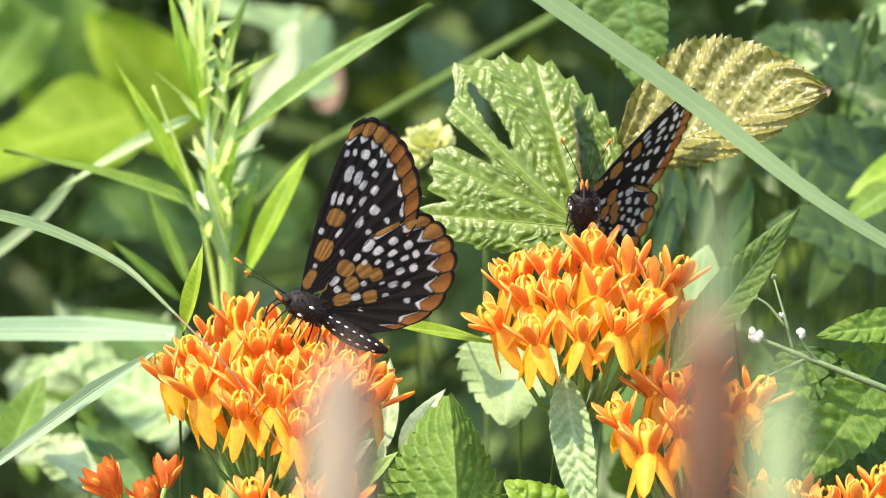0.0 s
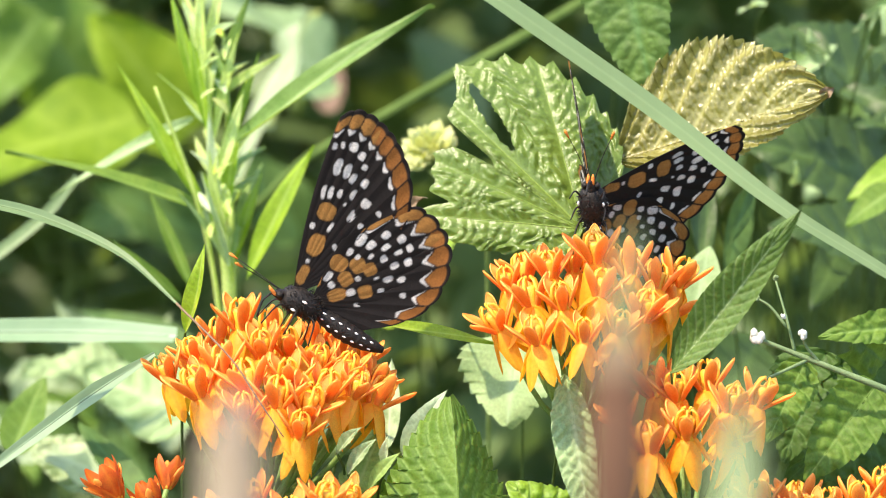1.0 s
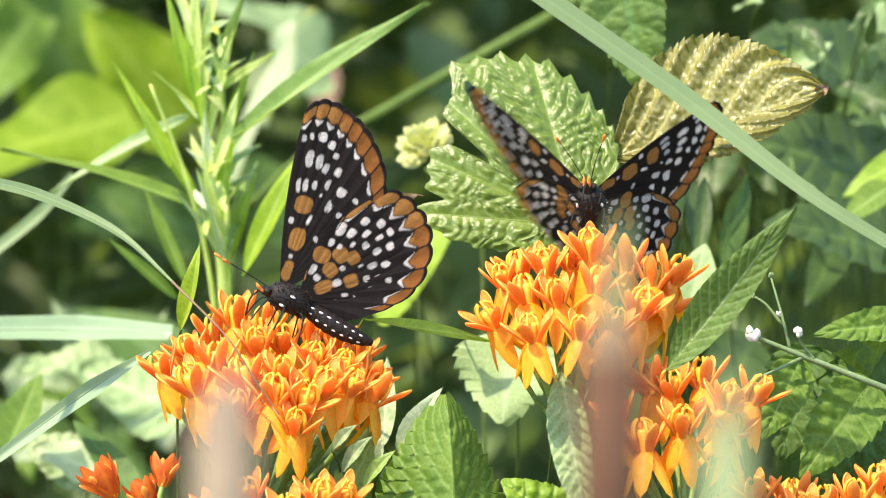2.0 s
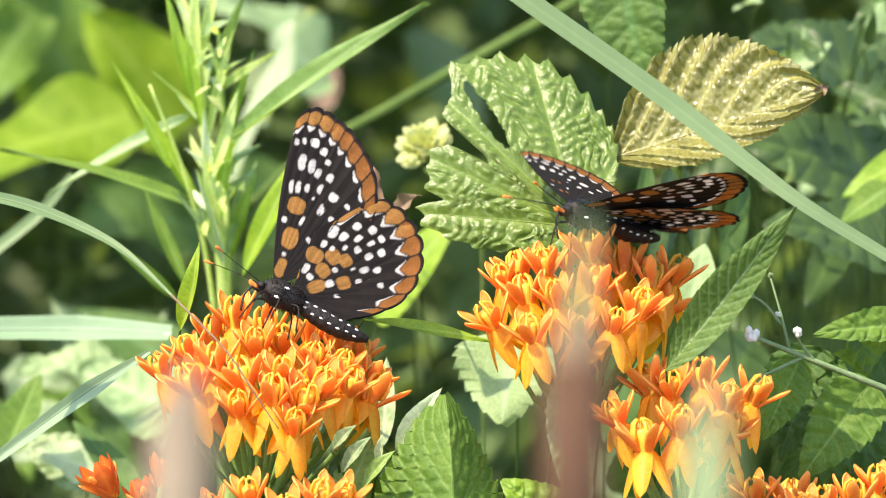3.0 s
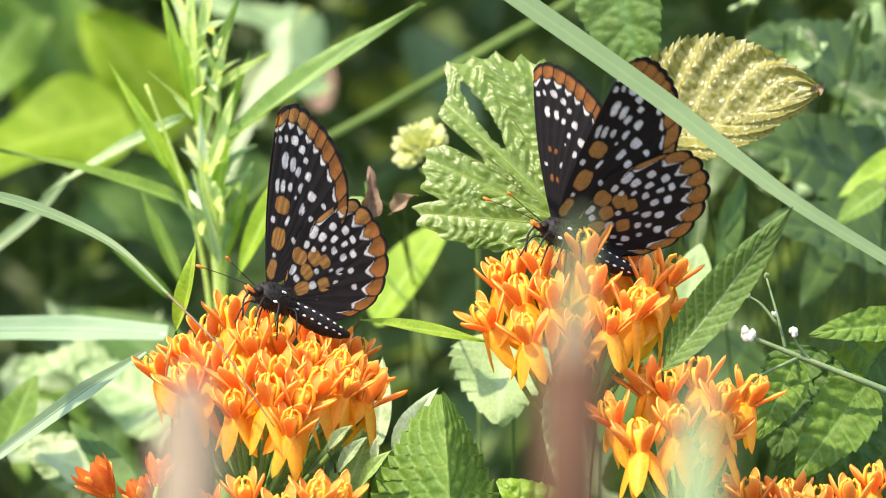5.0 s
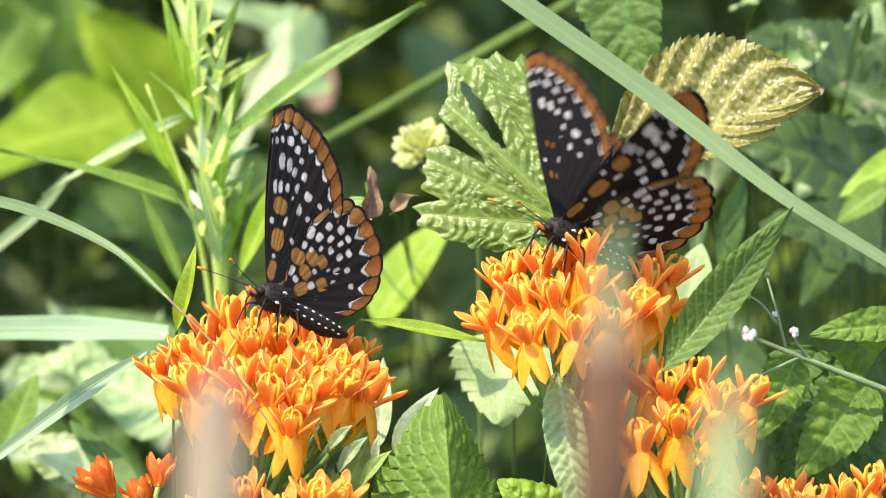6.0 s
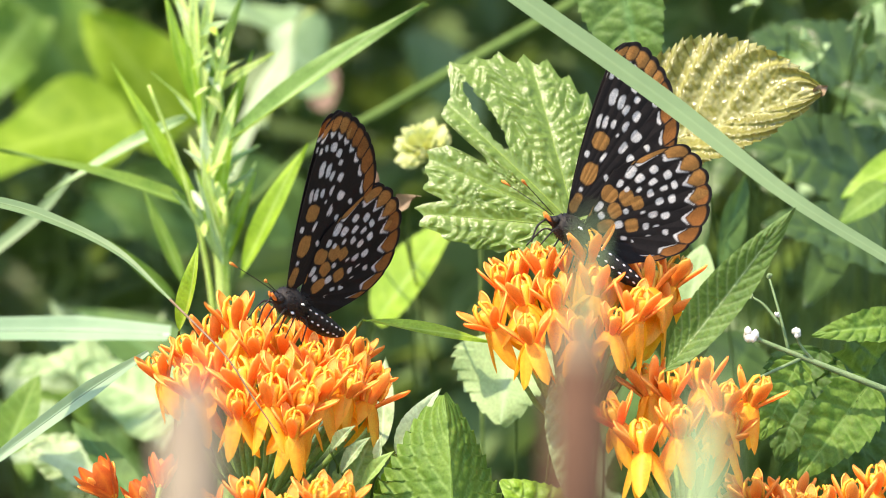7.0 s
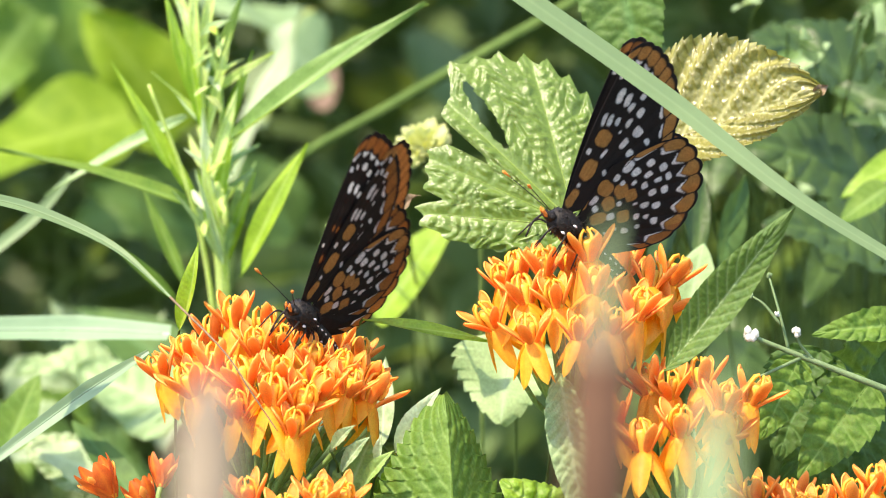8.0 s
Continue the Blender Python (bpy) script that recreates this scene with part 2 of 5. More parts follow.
def leaf_mesh(name, L, W, profile=ovate, nu=36, nv=15, teeth=0, tooth=0.08, veins=7, slant=0.5, quilt=0.0,
              fold=0.15, droop=0.15, side=0.0, wave=0.0, twist=0.0, vein_w=0.1, seed=1, pleat=0.0, low=1.0, pucker=0.0019, fold_low=None, rib=0.4, lump=0.9):
    """A leaf along x with its upper face to z. L, W in metres; fold, droop, side: bends in parts of L."""
    rng = np.random.RandomState(seed)
    u = np.linspace(0, 1, nu)[:, None]
    v = np.linspace(-1, 1, nv)[None, :]
    half = W / 2 * profile(u)
    if teeth:
        saw = (u * teeth) % 1.0
        half = half * (1 + tooth * (saw - 0.5) * np.clip(3 * (1 - u), 0, 1))
    y = np.where(v < 0, low, 1.0) * v * half
    x = u * L + 0 * v
    if teeth:
        x = x + 0.25 * tooth * W * np.abs(v) ** 4 * ((u * teeth) % 1.0)
    z = np.where(v < 0, fold if fold_low is None else fold_low, fold) * np.abs(y)
    phase = u * veins - np.abs(v) * slant * veins / 4
    between = np.abs(np.sin(np.pi * phase))
    if quilt:
        puffs = lumps(x + 0 * v, y + 0 * u, pucker, seed)
        z = z + quilt * (0.8 * between ** 0.6 * np.clip(np.abs(v) * 3, 0, 1) + lump * puffs * np.clip(between * 2.5, 0.1, 1)) * np.clip((1 - u) * 7, 0, 1)
    z = z + pleat * np.sin(phase * 2 * np.pi) * np.abs(v)
    z = z + wave * L * np.sin(u * 9 + rng.rand() * 6) * v * np.abs(v)
    z = z + rng.normal(0, 1) * 0.02 * L * np.sin(u * 5 + v * 2)
    y = y + side * L * (u - u * u)
    if twist:
        ang = twist * u
        y, z = y * np.cos(ang) - z * np.sin(ang), y * np.sin(ang) + z * np.cos(ang)
    z = z - droop * L * u * u
    mid = np.exp(-(v / vein_w) ** 2)
    sec = np.exp(-((((phase + 0.5) % 1) - 0.5) / 0.09) ** 2) if veins else 0 * u
    vein = np.clip(np.maximum(mid, rib * sec), 0, 1) * 0.7
    P = np.stack([x + 0 * z, y + 0 * z, z], -1)
    return mesh_of(name, [grid(P)], {"vein": vein + 0 * P[..., 0]})


def rooted(ob, base, rng, back=0.08):
    """The stalk by which a leaf stands: from its base back and down into the ground."""
    foot = Vector((base.x + rng.uniform(-0.09, 0.09), base.y + back + 0.08, 0.0))
    knee = Vector((base.x + rng.uniform(-0.012, 0.012), base.y + back, base.z - 0.02))
    path = [base * (1 - t) ** 2 + knee * (2 * t * (1 - t)) + foot * (t * t) for t in [k / 17 for k in range(18)]]
    inv = ob.matrix_world.inverted()
    part("stalk", mesh_of("stalk", [tube([inv @ p for p in path], np.linspace(0.0002, 0.0004, 18), 6)]), DULLSTALK, ob)


LEAF_RNG = random.Random(77)


def single_leaf(name, mat, a, b, d, a2, b2, d2, width, face, label, back=0.08, **kw):
    """A leaf from a base to a tip on the plot, with its midrib and stalk; width in plot units."""
    base, tip = spot(a, b, d), spot(a2, b2, d2)
    nv = kw.get("nv", 15)
    me = leaf_mesh(name, (tip - base).length, width * UNIT * (1 + d / 1000 / REACH), **kw)
    ob = part(name, me, mat)
    ob.matrix_world = basis(base, tip - base, facing(*face))
    tagged(ob, label, "leaf")
    row = np.array([v.co for v in me.vertices]).reshape(-1, nv, 3)[:, nv // 2]
    row = row[::3] - np.array([0, 0, 0.0001])
    thick = 0.0022 * width * UNIT * np.linspace(1, 0.15, len(row)) * 6
    part("midrib", mesh_of("midrib", [tube(row, thick, 6)]), mat, ob)
    rooted(ob, base, LEAF_RNG, back)
    return ob


def lobed_leaf_mesh(name, size, n=400, m=72):
    """A torn, toothed vine leaf in the xy plane, its stalk at the origin; angles run from the x axis."""
    rim = [(30, 0.16), (45, 0.22), (56, 0.32), (70, 0.49), (81, 0.60), (91, 0.72), (101, 0.85), (108, 0.88), (115, 0.94), (120, 0.95), (124, 0.98), (127, 0.99), (129, 0.93), (132, 0.86), (136, 0.85), (139, 0.82), (141, 0.54), (143.5, 0.5), (145.5, 0.72), (151, 0.78), (158, 0.74), (164, 0.72), (166.5, 0.64), (171, 0.74), (178, 0.70),
           (186, 0.54), (200, 0.32), (220, 0.22), (250, 0.14)]
    deg = np.linspace(30, 250, n)[:, None]
    r = np.linspace(0, 1, m)[None, :]
    edge = np.interp(deg, [p[0] for p in rim], [p[1] for p in rim])
    saw = (deg / 6.6) % 1.0
    edge = edge * (1 + 0.085 * (np.abs(saw - 0.4) - 0.3) + 0.015 * np.sin(deg * 0.9))
    th = np.radians(deg)
    rho = size * edge * r
    main = [62, 104, 134, 153, 173, 215]
    lane = np.min([np.abs(deg - c) for c in main], axis=0)
    side = np.sign(np.array([deg - c for c in main])[np.argmin([np.abs(deg - c) for c in main], axis=0).ravel(), np.arange(n), 0])[:, None]
    away = np.radians(lane) * r * edge
    mainv = np.exp(-(away / 0.013) ** 2)
    x0, y0 = rho * np.cos(th), rho * np.sin(th)
    wob = lumps(x0, y0, 0.007, 11) - 0.4
    phase = r * edge * 17 - away * 13 + 1.3 * wob + 0.3 * side + 0.25 * np.sin(deg * 0.11)
    ribs = np.abs(np.sin(np.pi * phase))
    sec = np.exp(-((((phase + 0.5) % 1) - 0.5) / 0.1) ** 2)
    puff = ribs ** 0.7 * 0.5 + 0.6 * lumps(x0, y0, 0.0022, 3) * np.clip(ribs * 2, 0.25, 1)
    z = size * 0.027 * puff * np.clip(away * 22, 0, 1) * np.clip((1.03 - r) * 9, 0.2, 1) - size * 0.003 * mainv
    z = z - size * 0.10 * (edge * r) ** 2 + 0.05 * size * np.sin(th * 3.1 + 0.6) * (edge * r)
    x, y = rho * np.cos(th), rho * np.sin(th)
    vein = np.clip(np.maximum(mainv, 0.35 * sec * np.clip(away * 30, 0, 1)), 0, 1) * 0.25
    v, f = grid(np.stack([x, y, z], -1))
    # the long tear between two lobes
    mid = v[f].mean(axis=1)[:, :2] / size
    p = np.array([0.86 * math.cos(radians(126.3)), 0.86 * math.sin(radians(126.3))])
    q = np.array([0.50 * math.cos(radians(130.0)), 0.50 * math.sin(radians(130.0))])
    k = np.clip(((mid - p) @ (q - p)) / ((q - p) @ (q - p)), 0, 1)
    away = np.linalg.norm(mid - p - k[:, None] * (q - p), axis=1)
    f = f[away > 0.014 + 0.018 * np.sin(np.pi * k) + 0.004 * np.sin(k * 25)]
    return mesh_of(name, [(v, f)], {"vein": vein})


def blade(name, mat, points, widths, face, label, fold=0.35, category="grass", ribbed=True, culm=0):
    """A grass blade along a path of plot points (a, b, d); widths in plot units."""
    path = arc([spot(*p) for p in points], 48)
    k = np.linspace(0, 1, len(path))
    w = np.interp(k, np.linspace(0, 1, len(widths)), widths) * UNIT / 2
    tan = np.gradient(path, axis=0)
    tan /= np.linalg.norm(tan, axis=1)[:, None]
    nrm = np.array(facing(*face))[None]
    side = np.cross(nrm, tan)
    side /= np.linalg.norm(side, axis=1)[:, None]
    up = np.cross(tan, side)
    v = np.linspace(-1, 1, 11)
    rib = (0.06 if ribbed else 0.015) * np.abs(np.sin(v * 9))
    P = path[:, None] + w[:, None, None] * (v[None, :, None] * side[:, None] + (fold * np.abs(v) + rib)[None, :, None] * up[:, None])
    vein = np.tile(np.maximum(np.exp(-(v / 0.12) ** 2), 0.35 * (rib < 0.02)) * (1.0 if ribbed else 0.25), (len(path), 1))
    origin = path[len(path) // 2]
    ob = part(name, mesh_of(name, [grid(P - origin)], {"vein": vein}), mat)
    ob.location = origin
    mid = path - origin + (w[:, None] * 0.05) * up
    if ribbed:
        part("midrib", mesh_of("midrib", [tube(mid[1:-1:2], w[1:-1:2] * 0.07 + 0.00002, 6)]), mat, ob)
    # the culm that bears it, rooted beside the plot
    top = Vector(path[culm])
    foot = Vector((top.x + (0.03 if culm else -0.03), top.y + 0.01, 0.0))
    part("culm", mesh_of("culm", [tube([top - Vector(origin), top * 0.7 + foot * 0.3 - Vector(origin) + Vector((0.01 if culm else -0.01, 0, 0)), foot - Vector(origin)], [0.0005, 0.0008, 0.0011], 8)]), STEM, ob)
    return tagged(ob, label, category)


def stalk(name, mat, points, radii, label, category="stem", parent=None):
    path = arc([spot(*p) for p in points], 30)
    k = np.linspace(0, 1, len(path))
    rad = np.interp(k, np.linspace(0, 1, len(radii)), radii) * UNIT
    origin = path[len(path) // 2]
    ob = part(name, mesh_of(name, [tube(path - origin, rad)]), mat, parent, label)
    ob.location = origin
    if parent is None:
        tagged(ob, label, category)
    return ob


# ---- milkweed flowers ----


def petal_mesh():
    """A reflexed petal: out from the centre, then down, its tip turned out."""
    u = np.linspace(0, 1, 12)[:, None]
    v = np.linspace(-1, 1, 7)[None, :]
    r = 0.6 + 2.0 * np.sin(np.clip(u * 1.7, 0, 1.4)) + 1.7 * np.clip(u - 0.55, 0, 1) ** 1.5
    z = 0.1 - 7.4 * np.clip(u - 0.1, 0, 1) ** 1.2
    w = 1.35 * np.sin(np.pi * np.clip(0.14 + 0.86 * u ** 0.9, 0, 1)) ** 0.5 + 0.04
    x = r - 0.4 * v * v * w
    P = np.stack([x, v * w, z + 0 * v], -1) * 1e-3
    return mesh_of("petal", [grid(P)], {"vein": 0.4 * np.exp(-(v / 0.2) ** 2) * np.ones_like(u)})


def hood_mesh():
    """An upright scoop, open to the centre of the flower, with rounded tip and thickness."""
    u = np.concatenate([np.linspace(0, 0.7, 7), [0.8, 0.88, 0.94, 0.98, 1.0]])[:, None]
    a = np.linspace(-1.6, 1.6, 9)[None, :]
    w = (0.34 + 0.56 * np.sin(np.pi * np.clip(0.02 + 0.72 * u, 0, 1))) * np.sqrt(np.clip(1 - ((u - 0.66) / 0.34).clip(0, 1) ** 2.4, 0.01, 1))
    lean = 0.95 + 2.7 * u ** 1.25
    z = 0.1 + 4.5 * u - 0.25 * u * (np.abs(a) / 1.6) ** 2
    out = np.stack([lean + w * np.cos(a) * 0.75, w * np.sin(a), z], -1)
    inn = np.stack([lean - 0.16 + (w * 0.8) * np.cos(a) * 0.62, (w * 0.86) * np.sin(a), z - 0.03], -1)
    P = np.concatenate([out, inn[:, ::-1]], axis=1) * 1e-3
    rim = np.concatenate([np.abs(a), np.abs(a)[:, ::-1]], axis=1) / 1.6
    fade = np.clip(0.45 * np.clip(u * 1.5 - 0.6, 0, 1) + 0.6 * rim ** 3 * np.clip(u * 3, 0, 1), 0, 1)
    return mesh_of("hood", [grid(P, wrap=True)], {"vein": fade})


def column_mesh():
    """The centre column with its five curved horns."""
    pieces = [tube([(0, 0, -0.0006), (0, 0, 0.0), (0, 0, 0.0012), (0, 0, 0.0026), (0, 0, 0.003)], [0.0008, 0.0011, 0.0009, 0.0012, 0.0009], 10)]
    for k in range(5):
        c, s = math.cos(k * 1.2566), math.sin(k * 1.2566)
        path = [(r * c * 1e-3, r * s * 1e-3, z * 1e-3) for r, z in ((1.3, 1.0), (1.5, 2.6), (1.2, 3.8), (0.6, 4.3), (0.2, 3.9))]
        pieces.append(tube(path, [0.00032, 0.0003, 0.00025, 0.0002, 0.0001], 6))
    return mesh_of("column", pieces)


PETAL_ME, HOOD_ME, COLUMN_ME = petal_mesh(), hood_mesh(), column_mesh()


def floret(plant, place, axis, size, turn, rng, budding=False):
    """One milkweed floret under its plant: column, five hoods, five petals; in bud the petals still stand up."""
    z = axis.normalized()
    x = z.orthogonal().normalized()
    m = basis(place, x, z) @ pose(0, 0, 0, 0, 0, turn)
    fl = part("floret", COLUMN_ME, COLUMN, plant)
    fl.matrix_local = m @ Matrix.Scale(size, 4)
    for k in range(5):
        hd = part("hood", HOOD_ME, HOOD, fl)
        hd.matrix_local = pose(0, 0, 0, 0, rng.uniform(-9, 10) - 8 * budding, k * 72 + rng.uniform(-6, 6))
        pt = part("petal", BUD_PETAL_ME if budding else PETAL_ME, BUDORANGE if budding else PETAL, fl)
        pt.matrix_local = pose(0, 0, 0, 0, rng.uniform(-3, 5) if budding else rng.uniform(-20, 9), k * 72 + 36 + rng.uniform(-10, 10))
    return fl


def bud_petal_mesh():
    """A petal of a flower just opening: cupped and upright."""
    u = np.linspace(0, 1, 11)[:, None]
    v = np.linspace(-1, 1, 7)[None, :]
    r = 0.5 + 3.0 * np.sin(np.clip(u * 1.5, 0, 1.3)) - 0.2 * u
    w = 1.9 * np.sin(np.pi * np.clip(0.12 + 0.86 * u ** 0.9, 0, 1)) ** 0.75 + 0.04
    P = np.stack([r - 0.35 * v * v * w, v * w, -0.6 + 7.2 * u + 0 * v], -1) * 1e-3
    return mesh_of("bud_petal", [grid(P)], {"vein": 0.4 * np.exp(-(v / 0.2) ** 2) * np.ones_like(u)})


BUD_PETAL_ME = bud_petal_mesh()


def milkweed(label, neck, crowns, seed, budding=False):
    """A flowering stem: neck is where the flower stalks meet; crowns are the flowers' seats on the
    plot (a, b, mm beyond the plane, lean in degrees from upright, to the right positive)."""
    rng = random.Random(seed)
    root = spot(*neck)
    plant = tagged(new("milkweed_plant"), label, "milkweed", "flowering milkweeds")
    plant.location = root
    foot = Vector((root.x + 0.03, root.y + 0.03, 0.0))
    path = [(foot - root) * (1 - k / 19) + Vector((0.012, 0, 0)) * math.sin(math.pi * k / 19) for k in range(20)]
    part("stem", mesh_of("stem", [tube(path, np.linspace(0.0024, 0.0015, 20))]), STEM, plant)
    for a, b, d, lean in crowns:
        p = spot(a, b, d) - root
        toward = -0.012 * d
        axis = facing(math.sin(radians(lean)) + rng.uniform(-0.16, 0.16), math.cos(radians(lean)), toward * 1.6 + rng.uniform(-0.3, 0.3))
        axis = Vector(axis)
        size = rng.uniform(0.86, 1.18) * (0.82 if budding else 1)
        floret(plant, p, axis, size, rng.uniform(0, 72), rng, budding)
        ped = arc([Vector((0, 0, 0)), p * 0.45 + Vector((0, 0, -0.003)), p - axis * 0.003, p], 10)
        part("pedicel", mesh_of("pedicel", [tube(ped, [0.00045] * 10, 6)]), FRESH, plant)
    return plant


milkweed("orange butterfly milkweed umbel with a butterfly feeding on it", (452, 900, 6), [
    (415, 580, 2, 3), (335, 635, -2, -14), (288, 672, -4, -30), (342, 700, -10, -14), (375, 610, 4, -8), (455, 632, -4, -2),
    (500, 625, 0, 2), (432, 690, -12, -6), (500, 680, -12, 2), (552, 650, -6, 6), (596, 665, -6, 14), (645, 682, -2, 28),
    (532, 728, -15, 8), (565, 705, -12, 12), (478, 718, -16, -4), (545, 610, 8, 4), (592, 628, 8, 10), (470, 600, 9, -2),
    (632, 640, 9, 20), (380, 660, -9, -10), (330, 660, 9, -22), (612, 700, -10, 20), (518, 770, -18, 4), (420, 738, -15, -10), (650, 716, -4, 30)], 1)
milkweed("orange butterfly milkweed umbel under a butterfly fanning its wings", (1010, 760, 5), [
    (888, 510, 0, -20), (872, 580, -6, -30), (940, 606, -13, -10), (918, 498, 4, -12), (962, 490, 0, -5), (1004, 480, 3, 0),
    (1048, 525, -6, 2), (1022, 602, -14, 0), (1082, 590, -12, 14), (1150, 512, 0, 16), (1184, 505, 4, 26), (1104, 490, 5, 8),
    (1062, 478, 8, 4), (1122, 566, -6, 18), (985, 545, -9, -4), (930, 540, -5, -16), (1165, 560, 4, 30), (1010, 540, 10, 0), (1042, 462, -3, -2)], 2)
milkweed("small orange butterfly milkweed umbel beside the larger one", (1210, 935, -9), [
    (1092, 752, -14, -18), (1138, 800, -18, -4), (1186, 705, -6, -4), (1204, 772, -17, 4), (1280, 728, -14, 4), (1326, 716, -9, 22),
    (1240, 690, -3, 2), (1150, 700, -3, -10), (1280, 780, -11, 18)], 3)
milkweed("orange butterfly milkweed umbel low in the foliage", (520, 1040, -24), [
    (442, 894, -28, -6), (562, 900, -30, 2), (604, 896, -26, 18), (376, 915, -24, -14), (510, 930, -32, 0), (560, 900, -18, 6)], 4)
milkweed("reddish orange milkweed buds on pale stalks", (330, 1000, 4), [(196, 878, 2, -34), (284, 858, 0, 4), (262, 905, 4, -12)], 5, budding=True)
milkweed("orange butterfly milkweed umbel at the thicket's edge", (1450, 1050, 0), [
    (1336, 895, 0, -14), (1306, 905, 4, -24), (1400, 905, 2, -4), (1462, 915, -4, 0), (1548, 872, -4, 6), (1508, 905, -6, 4),
    (1590, 880, -2, 16), (1430, 930, -8, 0), (1360, 940, -6, -8)], 6)

# ---- butterflies ----
BLACK = (0.022, 0.017, 0.015)
WHITE = (0.82, 0.79, 0.75)
ORANGE = (0.52, 0.25, 0.065)
RUST = (0.38, 0.15, 0.035)


# white and orange spots of the wings, row by row from the border inwards: forward, outward, half width and half length in mm
FORE_OUTER = [(7.7, 22.4, 0.42, 0.66), (6.7, 23.1, 0.36, 0.56), (5.1, 23.6, 0.74, 0.78), (3.3, 23.0, 0.66, 0.68), (2.1, 21.7, 0.54, 0.56),
              (0.8, 19.6, 0.66, 0.84), (-0.8, 17.0, 0.86, 0.88), (-3.3, 16.6, 0.6, 0.5)]
FORE_MIDDLE = [(5.7, 19.9, 0.66, 1.35), (4.1, 20.0, 0.6, 1.2), (2.8, 19.4, 0.55, 0.85), (1.5, 17.3, 0.48, 0.86), (0.1, 14.4, 0.58, 1.0), (-1.8, 13.7, 0.6, 0.74)]
FORE_INNER = [(5.7, 15.6, 0.42, 1.2), (4.7, 16.0, 0.46, 1.05), (3.4, 16.5, 0.44, 0.72), (1.9, 15.4, 0.25, 0.38), (4.6, 10.4, 0.5, 0.52),
              (2.1, 11.4, 0.36, 0.95), (0.0, 9.1, 0.5, 0.45), (2.6, 5.4, 0.4, 0.38)]
FORE_ORANGE = [(3.8, 13.2, 1.4, 1.35), (2.7, 8.1, 1.25, 1.75), (2.2, 3.2, 0.8, 1.6)]
HIND_OUTER = [(-5.8, 14.4, 0.66, 0.74), (-8.2, 15.0, 0.68, 0.74), (-10.0, 14.4, 0.6, 0.6), (-10.8, 12.4, 0.6, 0.72), (-11.3, 9.7, 0.62, 0.74), (-12.7, 7.6, 0.6, 0.68)]
HIND_MIDDLE = [(-2.9, 12.0, 0.72, 1.15), (-4.6, 12.0, 0.66, 0.86), (-6.7, 12.8, 0.5, 0.8), (-8.8, 13.0, 0.46, 0.7), (-7.3, 11.1, 0.56, 0.64),
               (-9.3, 11.0, 0.58, 0.74), (-9.5, 8.7, 0.54, 0.8), (-9.5, 6.6, 0.52, 0.6), (-11.0, 7.4, 0.44, 0.54), (-10.7, 5.4, 0.42, 0.5)]
HIND_INNER = [(-2.3, 9.6, 0.5, 0.7), (-3.7, 9.5, 0.42, 0.5), (-5.4, 10.5, 0.34, 0.6), (-7.9, 8.0, 0.24, 0.55), (-5.5, 4.3, 0.6, 0.78), (-5.4, 6.6, 0.46, 0.48),
              (-7.3, 3.1, 0.36, 0.56), (-9.2, 3.8, 0.5, 0.74), (-9.1, 2.6, 0.24, 0.6), (-6.7, 1.8, 0.24, 0.6), (0.2, 5.6, 0.5, 0.64),
              (-1.3, 4.8, 0.55, 0.95), (-2.4, 3.9, 0.58, 0.58), (0.0, 1.8, 0.4, 0.45)]
HIND_ORANGE = [(-1.7, 7.3, 1.3, 1.2), (-4.4, 8.4, 1.2, 1.15), (-6.3, 8.7, 1.0, 1.0), (0.5, 3.5, 1.2, 1.3), (-3.8, 5.7, 1.15, 1.05), (-7.4, 5.4, 1.0, 1.1), (-3.9, 3.0, 0.95, 1.4)]


